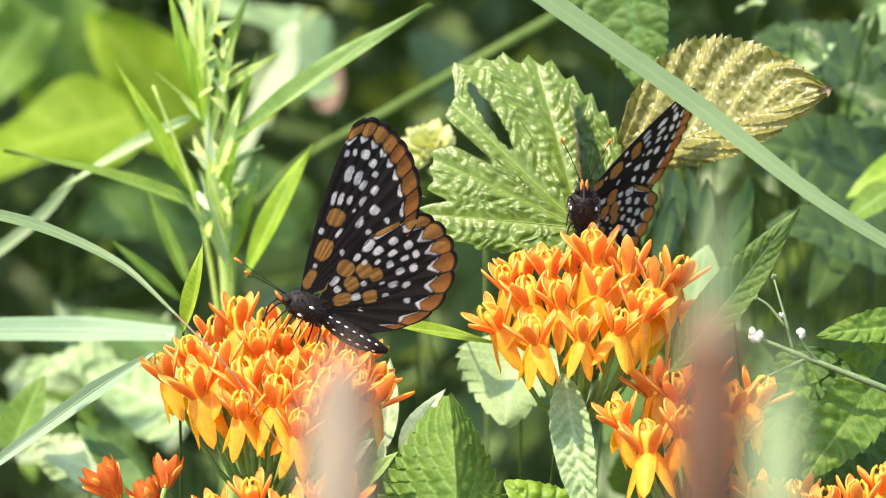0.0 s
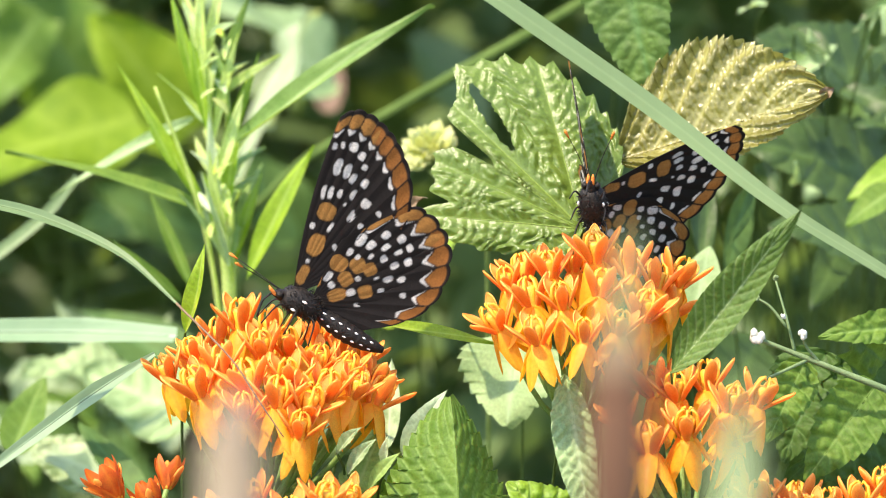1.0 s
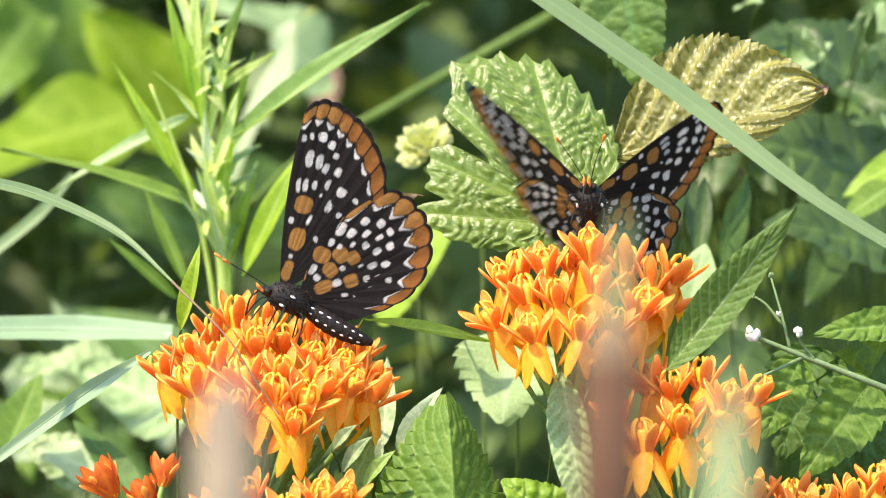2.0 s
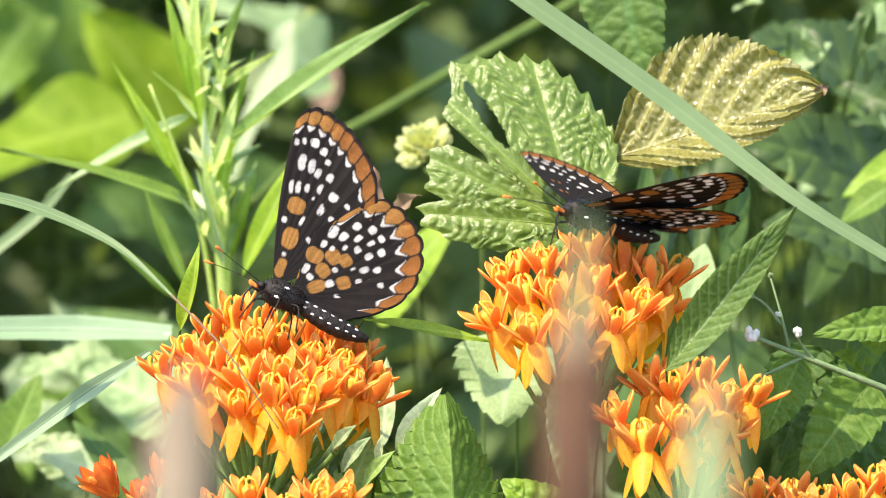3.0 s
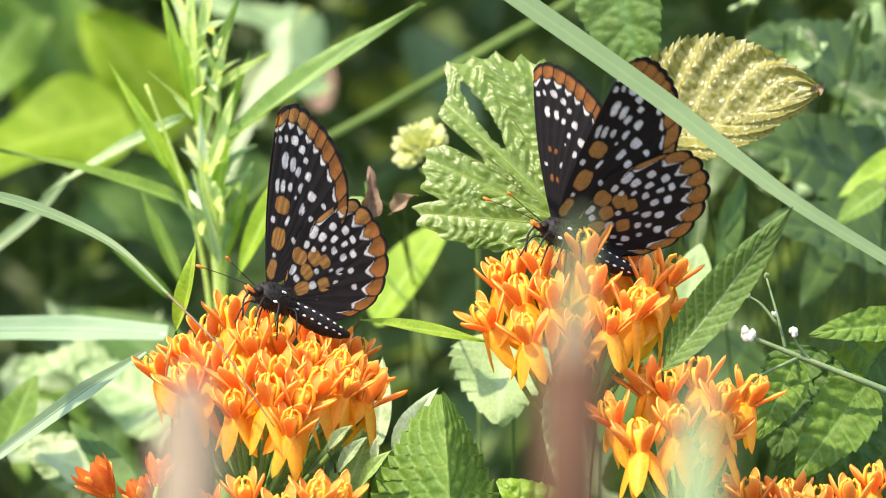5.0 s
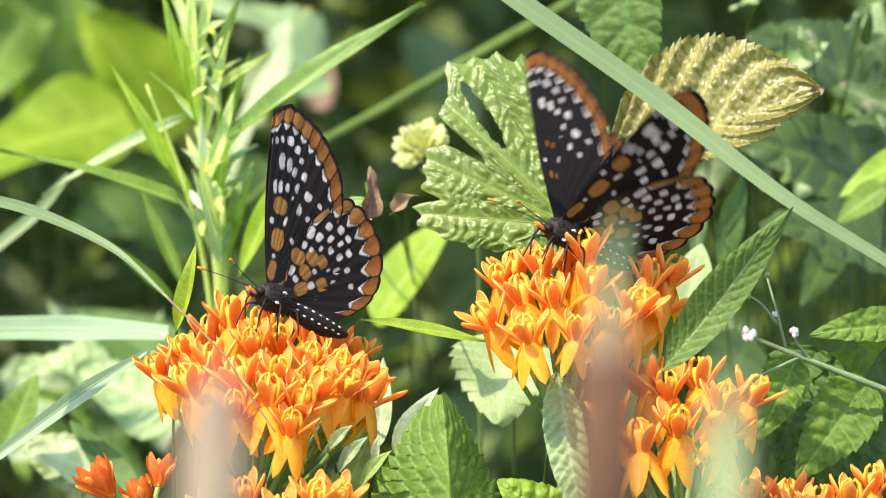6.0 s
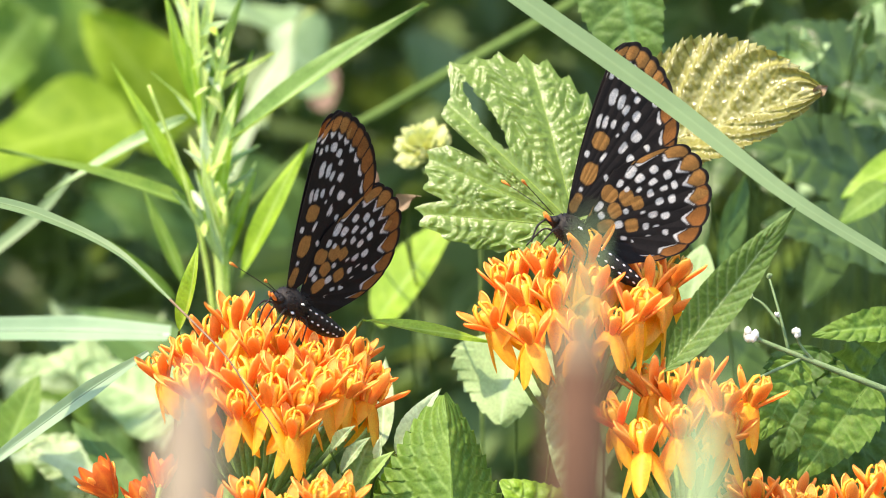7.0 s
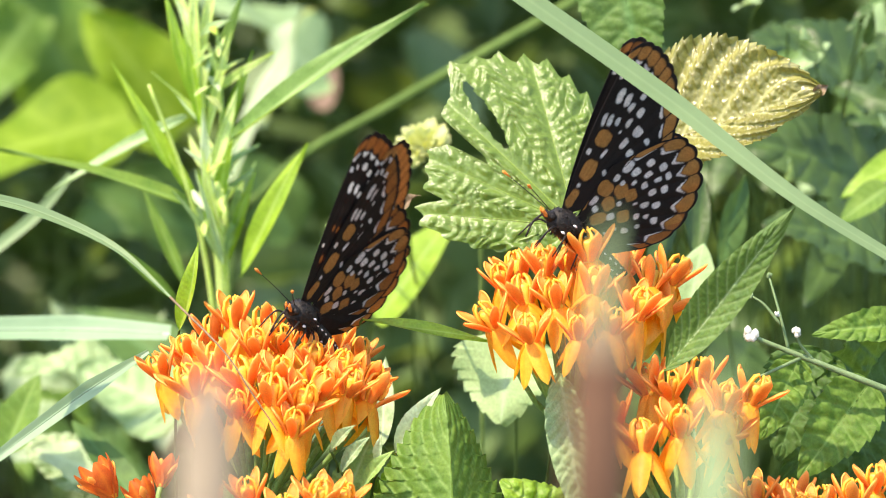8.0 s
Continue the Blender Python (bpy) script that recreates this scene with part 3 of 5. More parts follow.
def wing_sheet(which, under, n, m):
    """Points (in mm: forward, outward) and colours of one face of a wing. The wing fans out from its
    base; border cells lie between the veins, the spots in rows inside them."""
    a = np.linspace(0, 1, n)[:, None]
    r = (np.linspace(0, 1, m) ** 0.8)[None, :]
    if which == "fore":
        th0 = np.array([14.8, 13.2, 11, 7, 3, -3, -8, -13, -19, -24, -30, -36, -42])
        rh0 = np.array([27.0, 28.5, 29.3, 29.4, 29.0, 28.0, 26.8, 25.5, 23.8, 21.9, 19.5, 14.5, 10.5])
        ends = np.array([15.4, 11.3, 7.4, 3.1, -0.8, -4.7, -9.5, -15.5, -22.3, -29, -36, -43])
        base, bow = (2.0, 0.0), 8.0
    else:
        th0 = np.array([4, -4, -9, -12, -15, -17.5, -21, -26, -35, -42, -51, -61, -67, -73, -81, -92, -102])
        rh0 = np.array([10.5, 13.2, 15.6, 17.5, 19.7, 21.1, 22.0, 22.5, 22.8, 22.4, 21.0, 18.8, 16.9, 14.4, 11.0, 8.2, 6.5])
        ends = np.array([6, -7.5, -15.4, -23.4, -30.9, -37.7, -45.6, -54.4, -63, -72, -84, -103])
        base, bow = (-1.0, 0.0), 4.0
    theta = th0[0] + (th0[-1] - th0[0]) * a
    rim = np.interp(-theta, -th0, rh0)
    k = n // 34
    rim = np.convolve(np.pad(rim[:, 0], k, mode="edge"), np.ones(2 * k + 1) / (2 * k + 1), "valid")[:, None]
    cell = np.interp(-theta, -ends, np.arange(len(ends)))
    s = (cell % 1.0) * 2 - 1
    lobe = 0.026 if which == "hind" else 0.012
    rim = rim * (1 + lobe * (0.35 - np.abs(s) ** 2.5))
    th = np.radians(theta + bow * (1 - r) * np.clip(1 - a * 1.3, 0, 1))
    f = base[0] + rim * r * np.sin(th)
    o = base[1] + rim * r * np.cos(th)
    rng = np.random.RandomState(5 if which == "fore" else 9)
    col = np.zeros((n, m, 3)) + np.array(BLACK)
    rag = rng.normal(0, 1, (n, m))
    rag = 0.5 * rag + 0.25 * (np.roll(rag, 1, 0) + np.roll(rag, 1, 1) + np.roll(rag, 2, 0))
    R = r + 0.0014 * np.sin(a * 61 + r * 17) + 0.001 * rag
    S = np.clip(s + 0.03 * rag, -1, 1)
    F = f + 0.05 * np.sin(o * 3.1 + f) + 0.04 * rag
    O = o + 0.05 * np.sin(f * 3.7 + o)

    def paint(mask, c, full=0.92):
        soft = np.clip(mask * full + 0.1 * rag * (mask > 0.01), 0, 1)[..., None]
        col[:] = col * (1 - soft) + np.array(c) * soft

    def spots(row, c, size=1.0, full=0.92):
        for cf, co, wide, long in row:
            along = np.array([cf - base[0], co - base[1]])
            along = along / np.linalg.norm(along)
            p = (F - cf) * along[0] + (O - co) * along[1]
            q = (F - cf) * along[1] - (O - co) * along[0]
            e = (np.abs(p / (long * size)) ** 2.7 + np.abs(q / (wide * size)) ** 2.7) ** (1 / 2.7)
            paint(np.clip((1.04 - e) * min(wide, long) * size / 0.16, 0, 1), c, full)

    # border: orange lunules between the veins, each with a white chevron inside it
    if which == "fore":
        inner, deep, reach, band = 0.895 - 0.006 * cell, 0.035, 0.72, cell < 9.2
    else:
        inner, deep, reach, band = 0.835 - 0.003 * cell, 0.105, 0.9, (cell > 0.9) & (cell < 9.4)
    edge = inner + deep * np.abs(S) ** 1.5
    lunule = np.minimum((R - edge) * 60, (0.978 - R) * 90)
    paint(np.clip(np.minimum(lunule, (0.94 - np.abs(S)) * 14), 0, 1) * band, ORANGE if under else RUST)
    thick = (0.021 if which == "hind" else 0.018) * np.clip(1.2 - np.abs(S), 0.35, 1)
    chevron = np.clip((thick - np.abs(R - edge + 0.014)) * 110, 0, 1) * np.clip((reach - np.abs(S)) * 12, 0, 1)
    paint(chevron * band, WHITE)
    if which == "fore":
        if under:
            spots([(cf, co, w * 1.14, g * 1.14) for cf, co, w, g in FORE_ORANGE[:2]], (0.012, 0.009, 0.008))
            spots(FORE_ORANGE, ORANGE)
            spots(FORE_INNER, WHITE)
            spots(FORE_OUTER + FORE_MIDDLE, WHITE)
        else:
            spots(FORE_OUTER, WHITE, 0.88)
            spots(FORE_MIDDLE, WHITE, 0.72)
            spots(FORE_INNER[3:6], WHITE, 0.7)
            spots([(4.4, 13.3, 0.35, 0.6), (3.3, 13.4, 0.35, 0.6), (3.3, 8.4, 0.35, 0.75), (2.3, 8.4, 0.3, 0.6)], RUST)
    else:
        spots(HIND_OUTER, WHITE, 1.0 if under else 0.8)
        if under:
            spots(HIND_ORANGE, ORANGE, 1.05, 0.85)
            spots(HIND_INNER + HIND_MIDDLE, WHITE)
        else:
            spots(HIND_MIDDLE[2:6], WHITE, 0.5)
    # dark veins and rim
    paint(np.clip((np.abs(S) - 0.93) * 24, 0, 1) * (R > 0.8), BLACK)
    paint(np.clip((R - 0.978) * 160, 0, 1), BLACK)
    ridge = 0.10 * np.clip(np.abs(S) - 0.8, 0, 1) * 5 * r
    camber = 0.9 * np.sin(np.pi * a) * r ** 2 + 0.05 * np.cos(cell * 6.28) * r
    return np.stack([f, o + 0 * f, camber + ridge * 0.3], -1), np.concatenate([col, np.ones((n, m, 1))], -1)


def wing_mesh(which, flip):
    """A whole wing, both faces and rim, in metres; flip makes the right one."""
    n, m = (210, 150) if which == "fore" else (230, 120)
    top, ct = wing_sheet(which, False, n, m)
    low, cl = wing_sheet(which, True, n, m)
    low[..., 2] -= 0.07
    sgn = -1 if flip else 1
    for P in (top, low):
        P[..., 1] *= sgn
    va, fa = grid(top * 1e-3)
    vb, fb = grid(low * 1e-3)
    fb = fb[:, ::-1]
    idx = np.arange(n * m).reshape(n, m)
    ringi = np.concatenate([idx[0, :], idx[1:, -1], idx[-1, -2::-1]])
    rim = np.stack([ringi[:-1], ringi[1:], ringi[1:] + n * m, ringi[:-1] + n * m], -1)
    verts = np.concatenate([va, vb])
    faces = np.concatenate([fa, fb + n * m, rim])
    if flip:
        faces = faces[:, ::-1]
    return mesh_of(which + "wing", [(verts, faces)], colors={"pattern": np.concatenate([ct.reshape(-1, 4), cl.reshape(-1, 4)])})


WINGS = {(w, s): wing_mesh(w, s == "right") for w in ("fore", "hind") for s in ("left", "right")}


def butterfly(label):
    """Head along x, back along z; the wings turn about the x axis through the thorax."""
    b = tagged(new("butterfly"), label, "butterfly", "butterflies on milkweed")
    mm = 1e-3
    thorax = tube([(x * mm, 0, z * mm) for x, z in ((-3.2, -0.9), (-2.6, -0.9), (-1, -0.7), (1, -0.6), (2.6, -0.7), (3.3, -0.8))],
                  [0.0010, 0.0015, 0.002, 0.0022, 0.0018, 0.0012], 14)
    body = part("thorax", mesh_of("thorax", [thorax]), BLACKFUR, b)
    hairs = []
    hrng = random.Random(21)
    for _ in range(260):
        x, ang = hrng.uniform(-3, 3.2), hrng.uniform(0, 6.283)
        rad = 0.0021 * math.sqrt(max(0.1, 1 - (x / 3.9) ** 2))
        c = np.array([x * mm, rad * math.sin(ang), -0.7 * mm + rad * math.cos(ang)])
        out = np.array([hrng.uniform(-0.9, 0.3), math.sin(ang) + hrng.uniform(-0.3, 0.3), math.cos(ang) + hrng.uniform(-0.3, 0.3)]) * hrng.uniform(0.3, 0.65) * mm
        hairs.append(tube([c - out * 0.2, c + out * 0.5, c + out], [0.00009, 0.00007, 0.00002], 4))
    tagged(part("fur", mesh_of("fur", hairs), BLACKFUR, body), kind="stuff")
    ab = []
    k = np.linspace(0, 1, 26)
    path = np.stack([-2.6 - 11.6 * k, 0 * k, -0.8 - 0.9 * np.sin(k * 2.2)], -1) * mm
    rad = (0.4 + 1.2 * np.sin(np.pi * np.clip(k * 0.86 + 0.13, 0, 1)) ** 0.8) * (1 + 0.05 * np.cos(k * 50)) * mm
    ab.append(tube(path, rad, 14))
    abd = part("abdomen", mesh_of("abdomen", ab), BLACKFUR, b, "black abdomen with rows of white dots")
    dots = []
    for j in range(2, 23, 3):
        for ang in (-2.0 + 0.3 * math.sin(j), -1.05, 1.05, 2.0 + 0.3 * math.cos(j)):
            c = path[j] + rad[j] * np.array([0, math.sin(ang), math.cos(ang)]) * 0.97
            dots.append(tube([c - np.array([0.35 * mm, 0, 0]), c, c + np.array([0.35 * mm, 0, 0])], [0.0001, 0.00013 + 0.00007 * abs(math.sin(j * 1.7 + ang * 3)), 0.0001], 6))
    part("white_dots", mesh_of("white_dots", dots), WHITEDOT, abd)
    spots = []
    for x, y, z in ((2.3, 1.5, -0.2), (0.2, 2.2, -0.1), (2.3, -1.5, -0.2), (0.2, -2.2, -0.1), (1.2, 1.9, -1.9), (1.2, -1.9, -1.9)):
        c = np.array([x, y, z]) * mm
        spots.append(tube([c - np.array([0.4 * mm, 0, 0]), c, c + np.array([0.4 * mm, 0, 0])], [0.0001, 0.00024, 0.0001], 6))
    part("thorax_spots", mesh_of("thorax_spots", spots), WHITEDOT, body)
    hd = part("head", mesh_of("head", [tube([(x * mm, 0, z * mm) for x, z in ((2.4, -0.8), (2.9, -0.8), (3.6, -0.9), (4.5, -1.1), (5.0, -1.3))],
                                           [0.0009, 0.0010, 0.0009, 0.0005, 0.0002], 12)]), BLACKFUR, b, "small black furred head")
    palps = [tube([(x * mm, s * 0.35 * mm, z * mm) for x, z in ((4.0, -1.2), (4.6, -1.1), (5.3, -0.8), (5.7, -0.5))], [0.0002, 0.0003, 0.00025, 0.0001], 8) for s in (1, -1)]
    part("palps", mesh_of("palps", palps), ORANGEFUR, hd, "orange furred palps")
    for sgn in (1, -1):
        eye = tube([(3.7 * mm, sgn * 0.7 * mm, -0.7 * mm), (3.9 * mm, sgn * 1.0 * mm, -0.8 * mm), (4.0 * mm, sgn * 1.35 * mm, -0.8 * mm)], [0.0004, 0.00065, 0.0003], 10)
        part("compound_eye", mesh_of("eye", [eye]), BLACKFUR, hd)
        an = arc([(4.3 * mm, sgn * 0.4 * mm, -0.2 * mm), (8.0 * mm, sgn * 1.7 * mm, 0.3 * mm), (11.8 * mm, sgn * 3.4 * mm, 0.7 * mm)], 16)
        part("antenna", mesh_of("antenna", [tube(an, np.linspace(0.00008, 0.00006, 16), 6)]), BLACKFUR, b)
        tip = an[-1]
        dirv = (an[-1] - an[-2]) / np.linalg.norm(an[-1] - an[-2])
        club = tube([tip - dirv * 0.0006, tip + dirv * 0.0002, tip + dirv * 0.0006, tip + dirv * 0.0010], [0.00008, 0.0002, 0.00026, 0.0001], 8)
        part("antenna_club", mesh_of("club", [club]), ORANGEFUR, b, "orange antenna club")
        for q, (x0, dx) in enumerate(((2.0, 3.4), (0.4, 0.6), (-1.2, -2.6))):
            leg = arc([(x0 * mm, sgn * 1.2 * mm, -1.8 * mm), ((x0 + dx * 0.5) * mm, sgn * 2.2 * mm, -2.3 * mm), ((x0 + dx * 0.8) * mm, sgn * 2.5 * mm, -5.8 * mm)], 10)
            part("leg", mesh_of("leg", [tube(leg, np.linspace(0.0002, 0.0001, 10), 6)]), BLACKFUR, b)
    pro = arc([(5.0 * mm, 0, -1.4 * mm), (5.6 * mm, 0, -3.0 * mm), (5.2 * mm, 0, -5.5 * mm)], 10)
    part("proboscis", mesh_of("proboscis", [tube(pro, [0.00016] * 10, 6)]), BLACKFUR, b)
    made = {}
    for side in ("left", "right"):
        for w in ("fore", "hind"):
            ob = part(w + "wing", WINGS[w, side], WING, b, "black wing checkered white with an orange border")
            made[w, side] = ob
    return b, made


FEEDER, FEEDER_WINGS = butterfly("checkered butterfly feeding on milkweed, wings mostly closed")
FLAPPER, FLAPPER_WINGS = butterfly("checkered butterfly fanning its wings on milkweed")

# ---- leaves near the flowers ----
grape = part("vine_leaf", lobed_leaf_mesh("vine_leaf", 398 * UNIT), GRAPE)
grape.matrix_world = basis(spot(1020, 402, 24), RIGHT, facing(-0.05, 0.3, 0.95))
tagged(grape, "glossy light green torn vine leaf with toothed edge", "leaf")
pts = np.array([v.co for v in grape.data.vertices]).reshape(400, 72, 3)
for deg in (62, 104, 134, 153, 173):
    row = pts[round((deg - 30) / 220 * 399), 2:66:4] + np.array([0, 0, 0.00005])
    part("main_vein", mesh_of("main_vein", [tube(row, np.linspace(0.00013, 0.00004, len(row)), 6)]), VEIN, grape)
rooted(grape, spot(1020, 402, 24), LEAF_RNG)
bronzed = single_leaf("bronzed_leaf", BRONZE, 1078, 282, 32, 1452, 160, 24, 330, (0.2, 0.25, 0.95), "bronzed yellow-green toothed leaf, glossy and puckered, its tip dried brown",
                      teeth=26, tooth=0.07, quilt=0.0006, fold=-0.10, fold_low=0.75, droop=0.03, veins=6, slant=1.7, nu=190, nv=81, low=0.42, profile=pointed, vein_w=0.035, rib=0.9, pucker=0.0011, lump=0.75, pleat=0.0009)
tip_me = leaf_mesh("dry_tip", 30 * UNIT, 22 * UNIT, nu=14, nv=7, fold=0.8, wave=0.2, veins=0, teeth=3, seed=4)
dry_tip = part("dry_tip", tip_me, TIPBROWN, bronzed, "curled brown dried tip")
dry_tip.matrix_local = pose(bronzed.data.vertices[-1].co.x - 16 * UNIT, bronzed.data.vertices[-1].co.y, bronzed.data.vertices[-1].co.z + 0.0004, 20, 0, 12)
single_leaf("toothed_leaf", MIDGREEN, 812, 1060, -20, 797, 692, -16, 262, (0.25, -0.12, 0.95), "mid-green toothed leaf below the flowers",
            teeth=17, tooth=0.13, quilt=0.0004, fold=-0.9, nu=150, nv=51, slant=2.0, veins=8, vein_w=0.03, pucker=0.0022, wave=0.03, rib=0.8)
# deep green on these two leaves stands in for shadows cast on them
single_leaf("toothed_leaf", DEEPGREEN, 1450, 620, 24, 1375, 800, 16, 150, (-0.1, 0.45, 0.9), "deep green toothed leaflet under the bud twig",
            teeth=14, tooth=0.12, quilt=0.0007, fold=0.2, nu=90, nv=35, vein_w=0.04, pucker=0.0026)
single_leaf("toothed_leaf", DEEPGREEN, 1580, 600, 34, 1415, 855, 22, 260, (0.6, -0.3, 0.8), "toothed leaf coloured dark for shade, its sun patches added as leaflets",
            teeth=14, tooth=0.1, quilt=0.0008, fold=0.2, nu=110, nv=41, vein_w=0.03, pucker=0.003)
# two added brighter leaflets imitate sun patches on the dark leaf
single_leaf("toothed_leaf", MIDGREEN, 1412, 636, 12, 1352, 770, 6, 84, (0.2, 0.3, 0.9), "mid-green toothed leaflet added as a sun patch", teeth=10, tooth=0.12, quilt=0.0005, nu=70, nv=25, vein_w=0.04)
single_leaf("toothed_leaf", MIDGREEN, 1540, 675, 14, 1420, 840, 8, 122, (0.2, 0.3, 0.9), "wider mid-green toothed leaflet added as a sun patch", teeth=9, tooth=0.12, quilt=0.0005, nu=70, nv=25, vein_w=0.04)
single_leaf("toothed_leaf", MIDGREEN, 1610, 572, 20, 1446, 584, 14, 66, (0.2, 0.35, 0.9), "small sunlit toothed leaflet", teeth=10, quilt=0.0005, nu=70, nv=25)
single_leaf("toothed_leaf", DEEPGREEN, 1075, -140, 60, 1135, 175, 54, 170, (-0.4, 0.3, 0.85), "green toothed leaf with pale rim, hanging", back=0.25, teeth=18, quilt=0.0004, nu=110, nv=31)
single_leaf("toothed_leaf", LIME, 1010, 960, -8, 895, 850, -12, 120, (-0.2, 0.5, 0.85), "small bright toothed leaf low down", teeth=12, quilt=0.0005, nu=70, nv=25)
single_leaf("milkweed_leaf", RIBBED, 1176, 655, -20, 1414, 364, -38, 84, (-0.1, 0.3, 0.95), "pointed green milkweed leaf with pale midrib", profile=lance, fold=0.22, veins=13, slant=0.7, nu=130, nv=41, vein_w=0.04, quilt=0.0002, droop=-0.03, pucker=0.001)
single_leaf("milkweed_leaf", LIME, 316, 585, 2, 333, 435, -4, 34, (-0.5, 0.2, 0.8), "small upright milkweed leaf beside the umbel", profile=lance, fold=0.7, side=-0.25)
single_leaf("milkweed_leaf", LIME, 640, 566, 4, 872, 612, 8, 26, (0, 0.7, 0.7), "narrow green milkweed leaf between the umbels", profile=lance, fold=0.2, droop=-0.03, side=0.12, veins=14)
single_leaf("silvery_leaf", MINT, 990, 660, -6, 1030, 960, -14, 78, (-0.35, 0.6, 0.7), "silvery pale puckered leaf hanging under the umbel", profile=lance, quilt=0.0005, veins=14, nu=110, nv=29, pucker=0.0015)
single_leaf("pale_leaf", MINT, 905, 590, 60, 880, 745, 56, 190, (-0.2, 0.55, 0.8), "flat pale mint leaf behind the umbel", teeth=9, tooth=0.12, wave=0.05, nu=60, nv=25, veins=0)
single_leaf("pale_leaf", MIDGREEN, 660, 960, 6, 640, 820, 2, 100, (-0.3, 0.5, 0.8), "mid-green leaf low in the foliage", quilt=0.0004, teeth=10, nu=60)
single_leaf("toothed_leaf", LIME, 720, 960, 4, 700, 800, 0, 110, (-0.3, 0.5, 0.8), "light green toothed leaf low in the foliage", quilt=0.0003, teeth=12, nu=60)
single_leaf("pale_leaf", SILVER, 676, 790, 30, 676, 625, 34, 42, (-0.2, 0.3, 0.9), "narrow pale leaf standing behind the umbel", profile=lance)
for a, b, a2, b2, w, mat in ((640, 866, 688, 796, 26, FRESH), (604, 836, 646, 772, 28, SILVER), (672, 830, 668, 772, 18, PALEMINT), (585, 800, 620, 752, 24, SILVER)):
    single_leaf("young_leaf", mat, a, b, -16, a2, b2, -20, w, (-0.4, 0.4, 0.85), "small pale woolly young leaf, half folded", profile=lance, fold=0.45, quilt=0.00012, wave=0.02, side=0.15, nu=40, nv=15, rib=0.15)
single_leaf("lime_leaf", LIME, 665, 572, 170, 782, 372, 164, 125, (-0.4, 0.65, 0.65), "sunlit lime leaf behind the feeding butterfly")
single_leaf("silvery_leaf", FRESH, 600, 910, -2, 655, 760, -6, 74, (-0.2, 0.4, 0.9), "pale woolly leaf under the umbel", quilt=0.0003, veins=9, nu=70, nv=25, teeth=12, rib=0.15)
single_leaf("silvery_leaf", PALEMINT, 700, 802, -8, 768, 686, -12, 38, (-0.3, 0.4, 0.9), "pale folded young leaf, pointed", profile=lance, fold=0.6, quilt=0.00015, veins=9, nu=60, rib=0.2)
single_leaf("dry_leaf", DEADLEAF, 655, 388, 30, 664, 300, 28, 34, (0.3, 0.3, 0.9), "upright curled pinkish-brown dead bract", fold=0.9, wave=0.12, teeth=5, back=0.3)
single_leaf("toothed_leaf", FRESH, 655, 355, 52, 552, 486, 44, 78, (-0.3, 0.5, 0.8), "fresh green toothed leaf behind the feeding butterfly", back=0.3, teeth=11, tooth=0.14, quilt=0.0004, nu=70, nv=25)
single_leaf("dry_leaf", TIPBROWN, 700, 375, 44, 732, 345, 40, 34, (0, 0.5, 0.9), "curled brown dead leaflet", fold=0.9, wave=0.1, teeth=6, back=0.3)

# ---- soft plants behind ----
single_leaf("broad_leaf", YELLOWGREEN, 232, 205, 380, -80, 268, 366, 205, (-0.25, 0.6, 0.75), "broad sunlit yellow-green leaf", fold=0.12, profile=cordate, wave=0.07, nu=50, nv=21, veins=5)
single_leaf("broad_leaf", YELLOWGREEN, 322, 235, 420, 175, 20, 408, 200, (0.45, 0.1, 0.85), "rounded yellow-green leaf behind another", fold=0.1, profile=cordate, wave=0.06, nu=50, nv=21, veins=5)
single_leaf("broad_leaf", MIDGREEN, 160, 190, 470, 10, -60, 452, 230, (0.5, 0.0, 0.85), "broad green leaf in half shade", fold=0.15, profile=cordate, wave=0.1, nu=50, nv=21, veins=6)
single_leaf("broad_leaf", MIDGREEN, 60, 20, 460, -60, 190, 430, 120, (0.2, 0.2, 0.9), "olive green leaf at the edge", fold=0.1, profile=cordate, wave=0.08)
# three leaves in deep green, so that colour supplies the deep shade here
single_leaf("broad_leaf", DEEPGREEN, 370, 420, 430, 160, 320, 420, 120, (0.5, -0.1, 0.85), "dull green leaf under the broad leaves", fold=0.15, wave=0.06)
single_leaf("shade_leaf", DEEPGREEN, 330, 330, 480, 120, 400, 470, 130, (0.3, 0.2, 0.9), "leaf coloured dark for deep shade behind the herb", fold=0.2, wave=0.06)
single_leaf("shade_leaf", DEEPGREEN, 520, 420, 500, 400, 250, 490, 130, (0.3, 0.2, 0.9), "leaf coloured dark for deep shade beside the herb", fold=0.2, wave=0.06)
single_leaf("pale_leaf", MINT, 40, 90, 512, -10, -20, 504, 80, (-0.2, 0.5, 0.8), "pale leaf high at the edge", fold=0.1)
single_leaf("pale_leaf", PALEMINT, 405, 345, 340, 470, 60, 320, 66, (-0.4, 0.7, 0.6), "narrow pale mint leaf standing upright", fold=0.15)
single_leaf("pale_leaf", MINT, 580, 150, 420, 395, -50, 400, 170, (-0.4, 0.7, 0.6), "pale mint leaf, crumpled, high behind the herb", fold=0.15, wave=0.09, teeth=7, nu=50, nv=21)
single_leaf("pale_leaf", PALEMINT, 470, 215, 370, 505, 10, 350, 120, (-0.3, 0.7, 0.6), "pale mint leaf beside another", fold=0.2, wave=0.06)
lrng = random.Random(58)
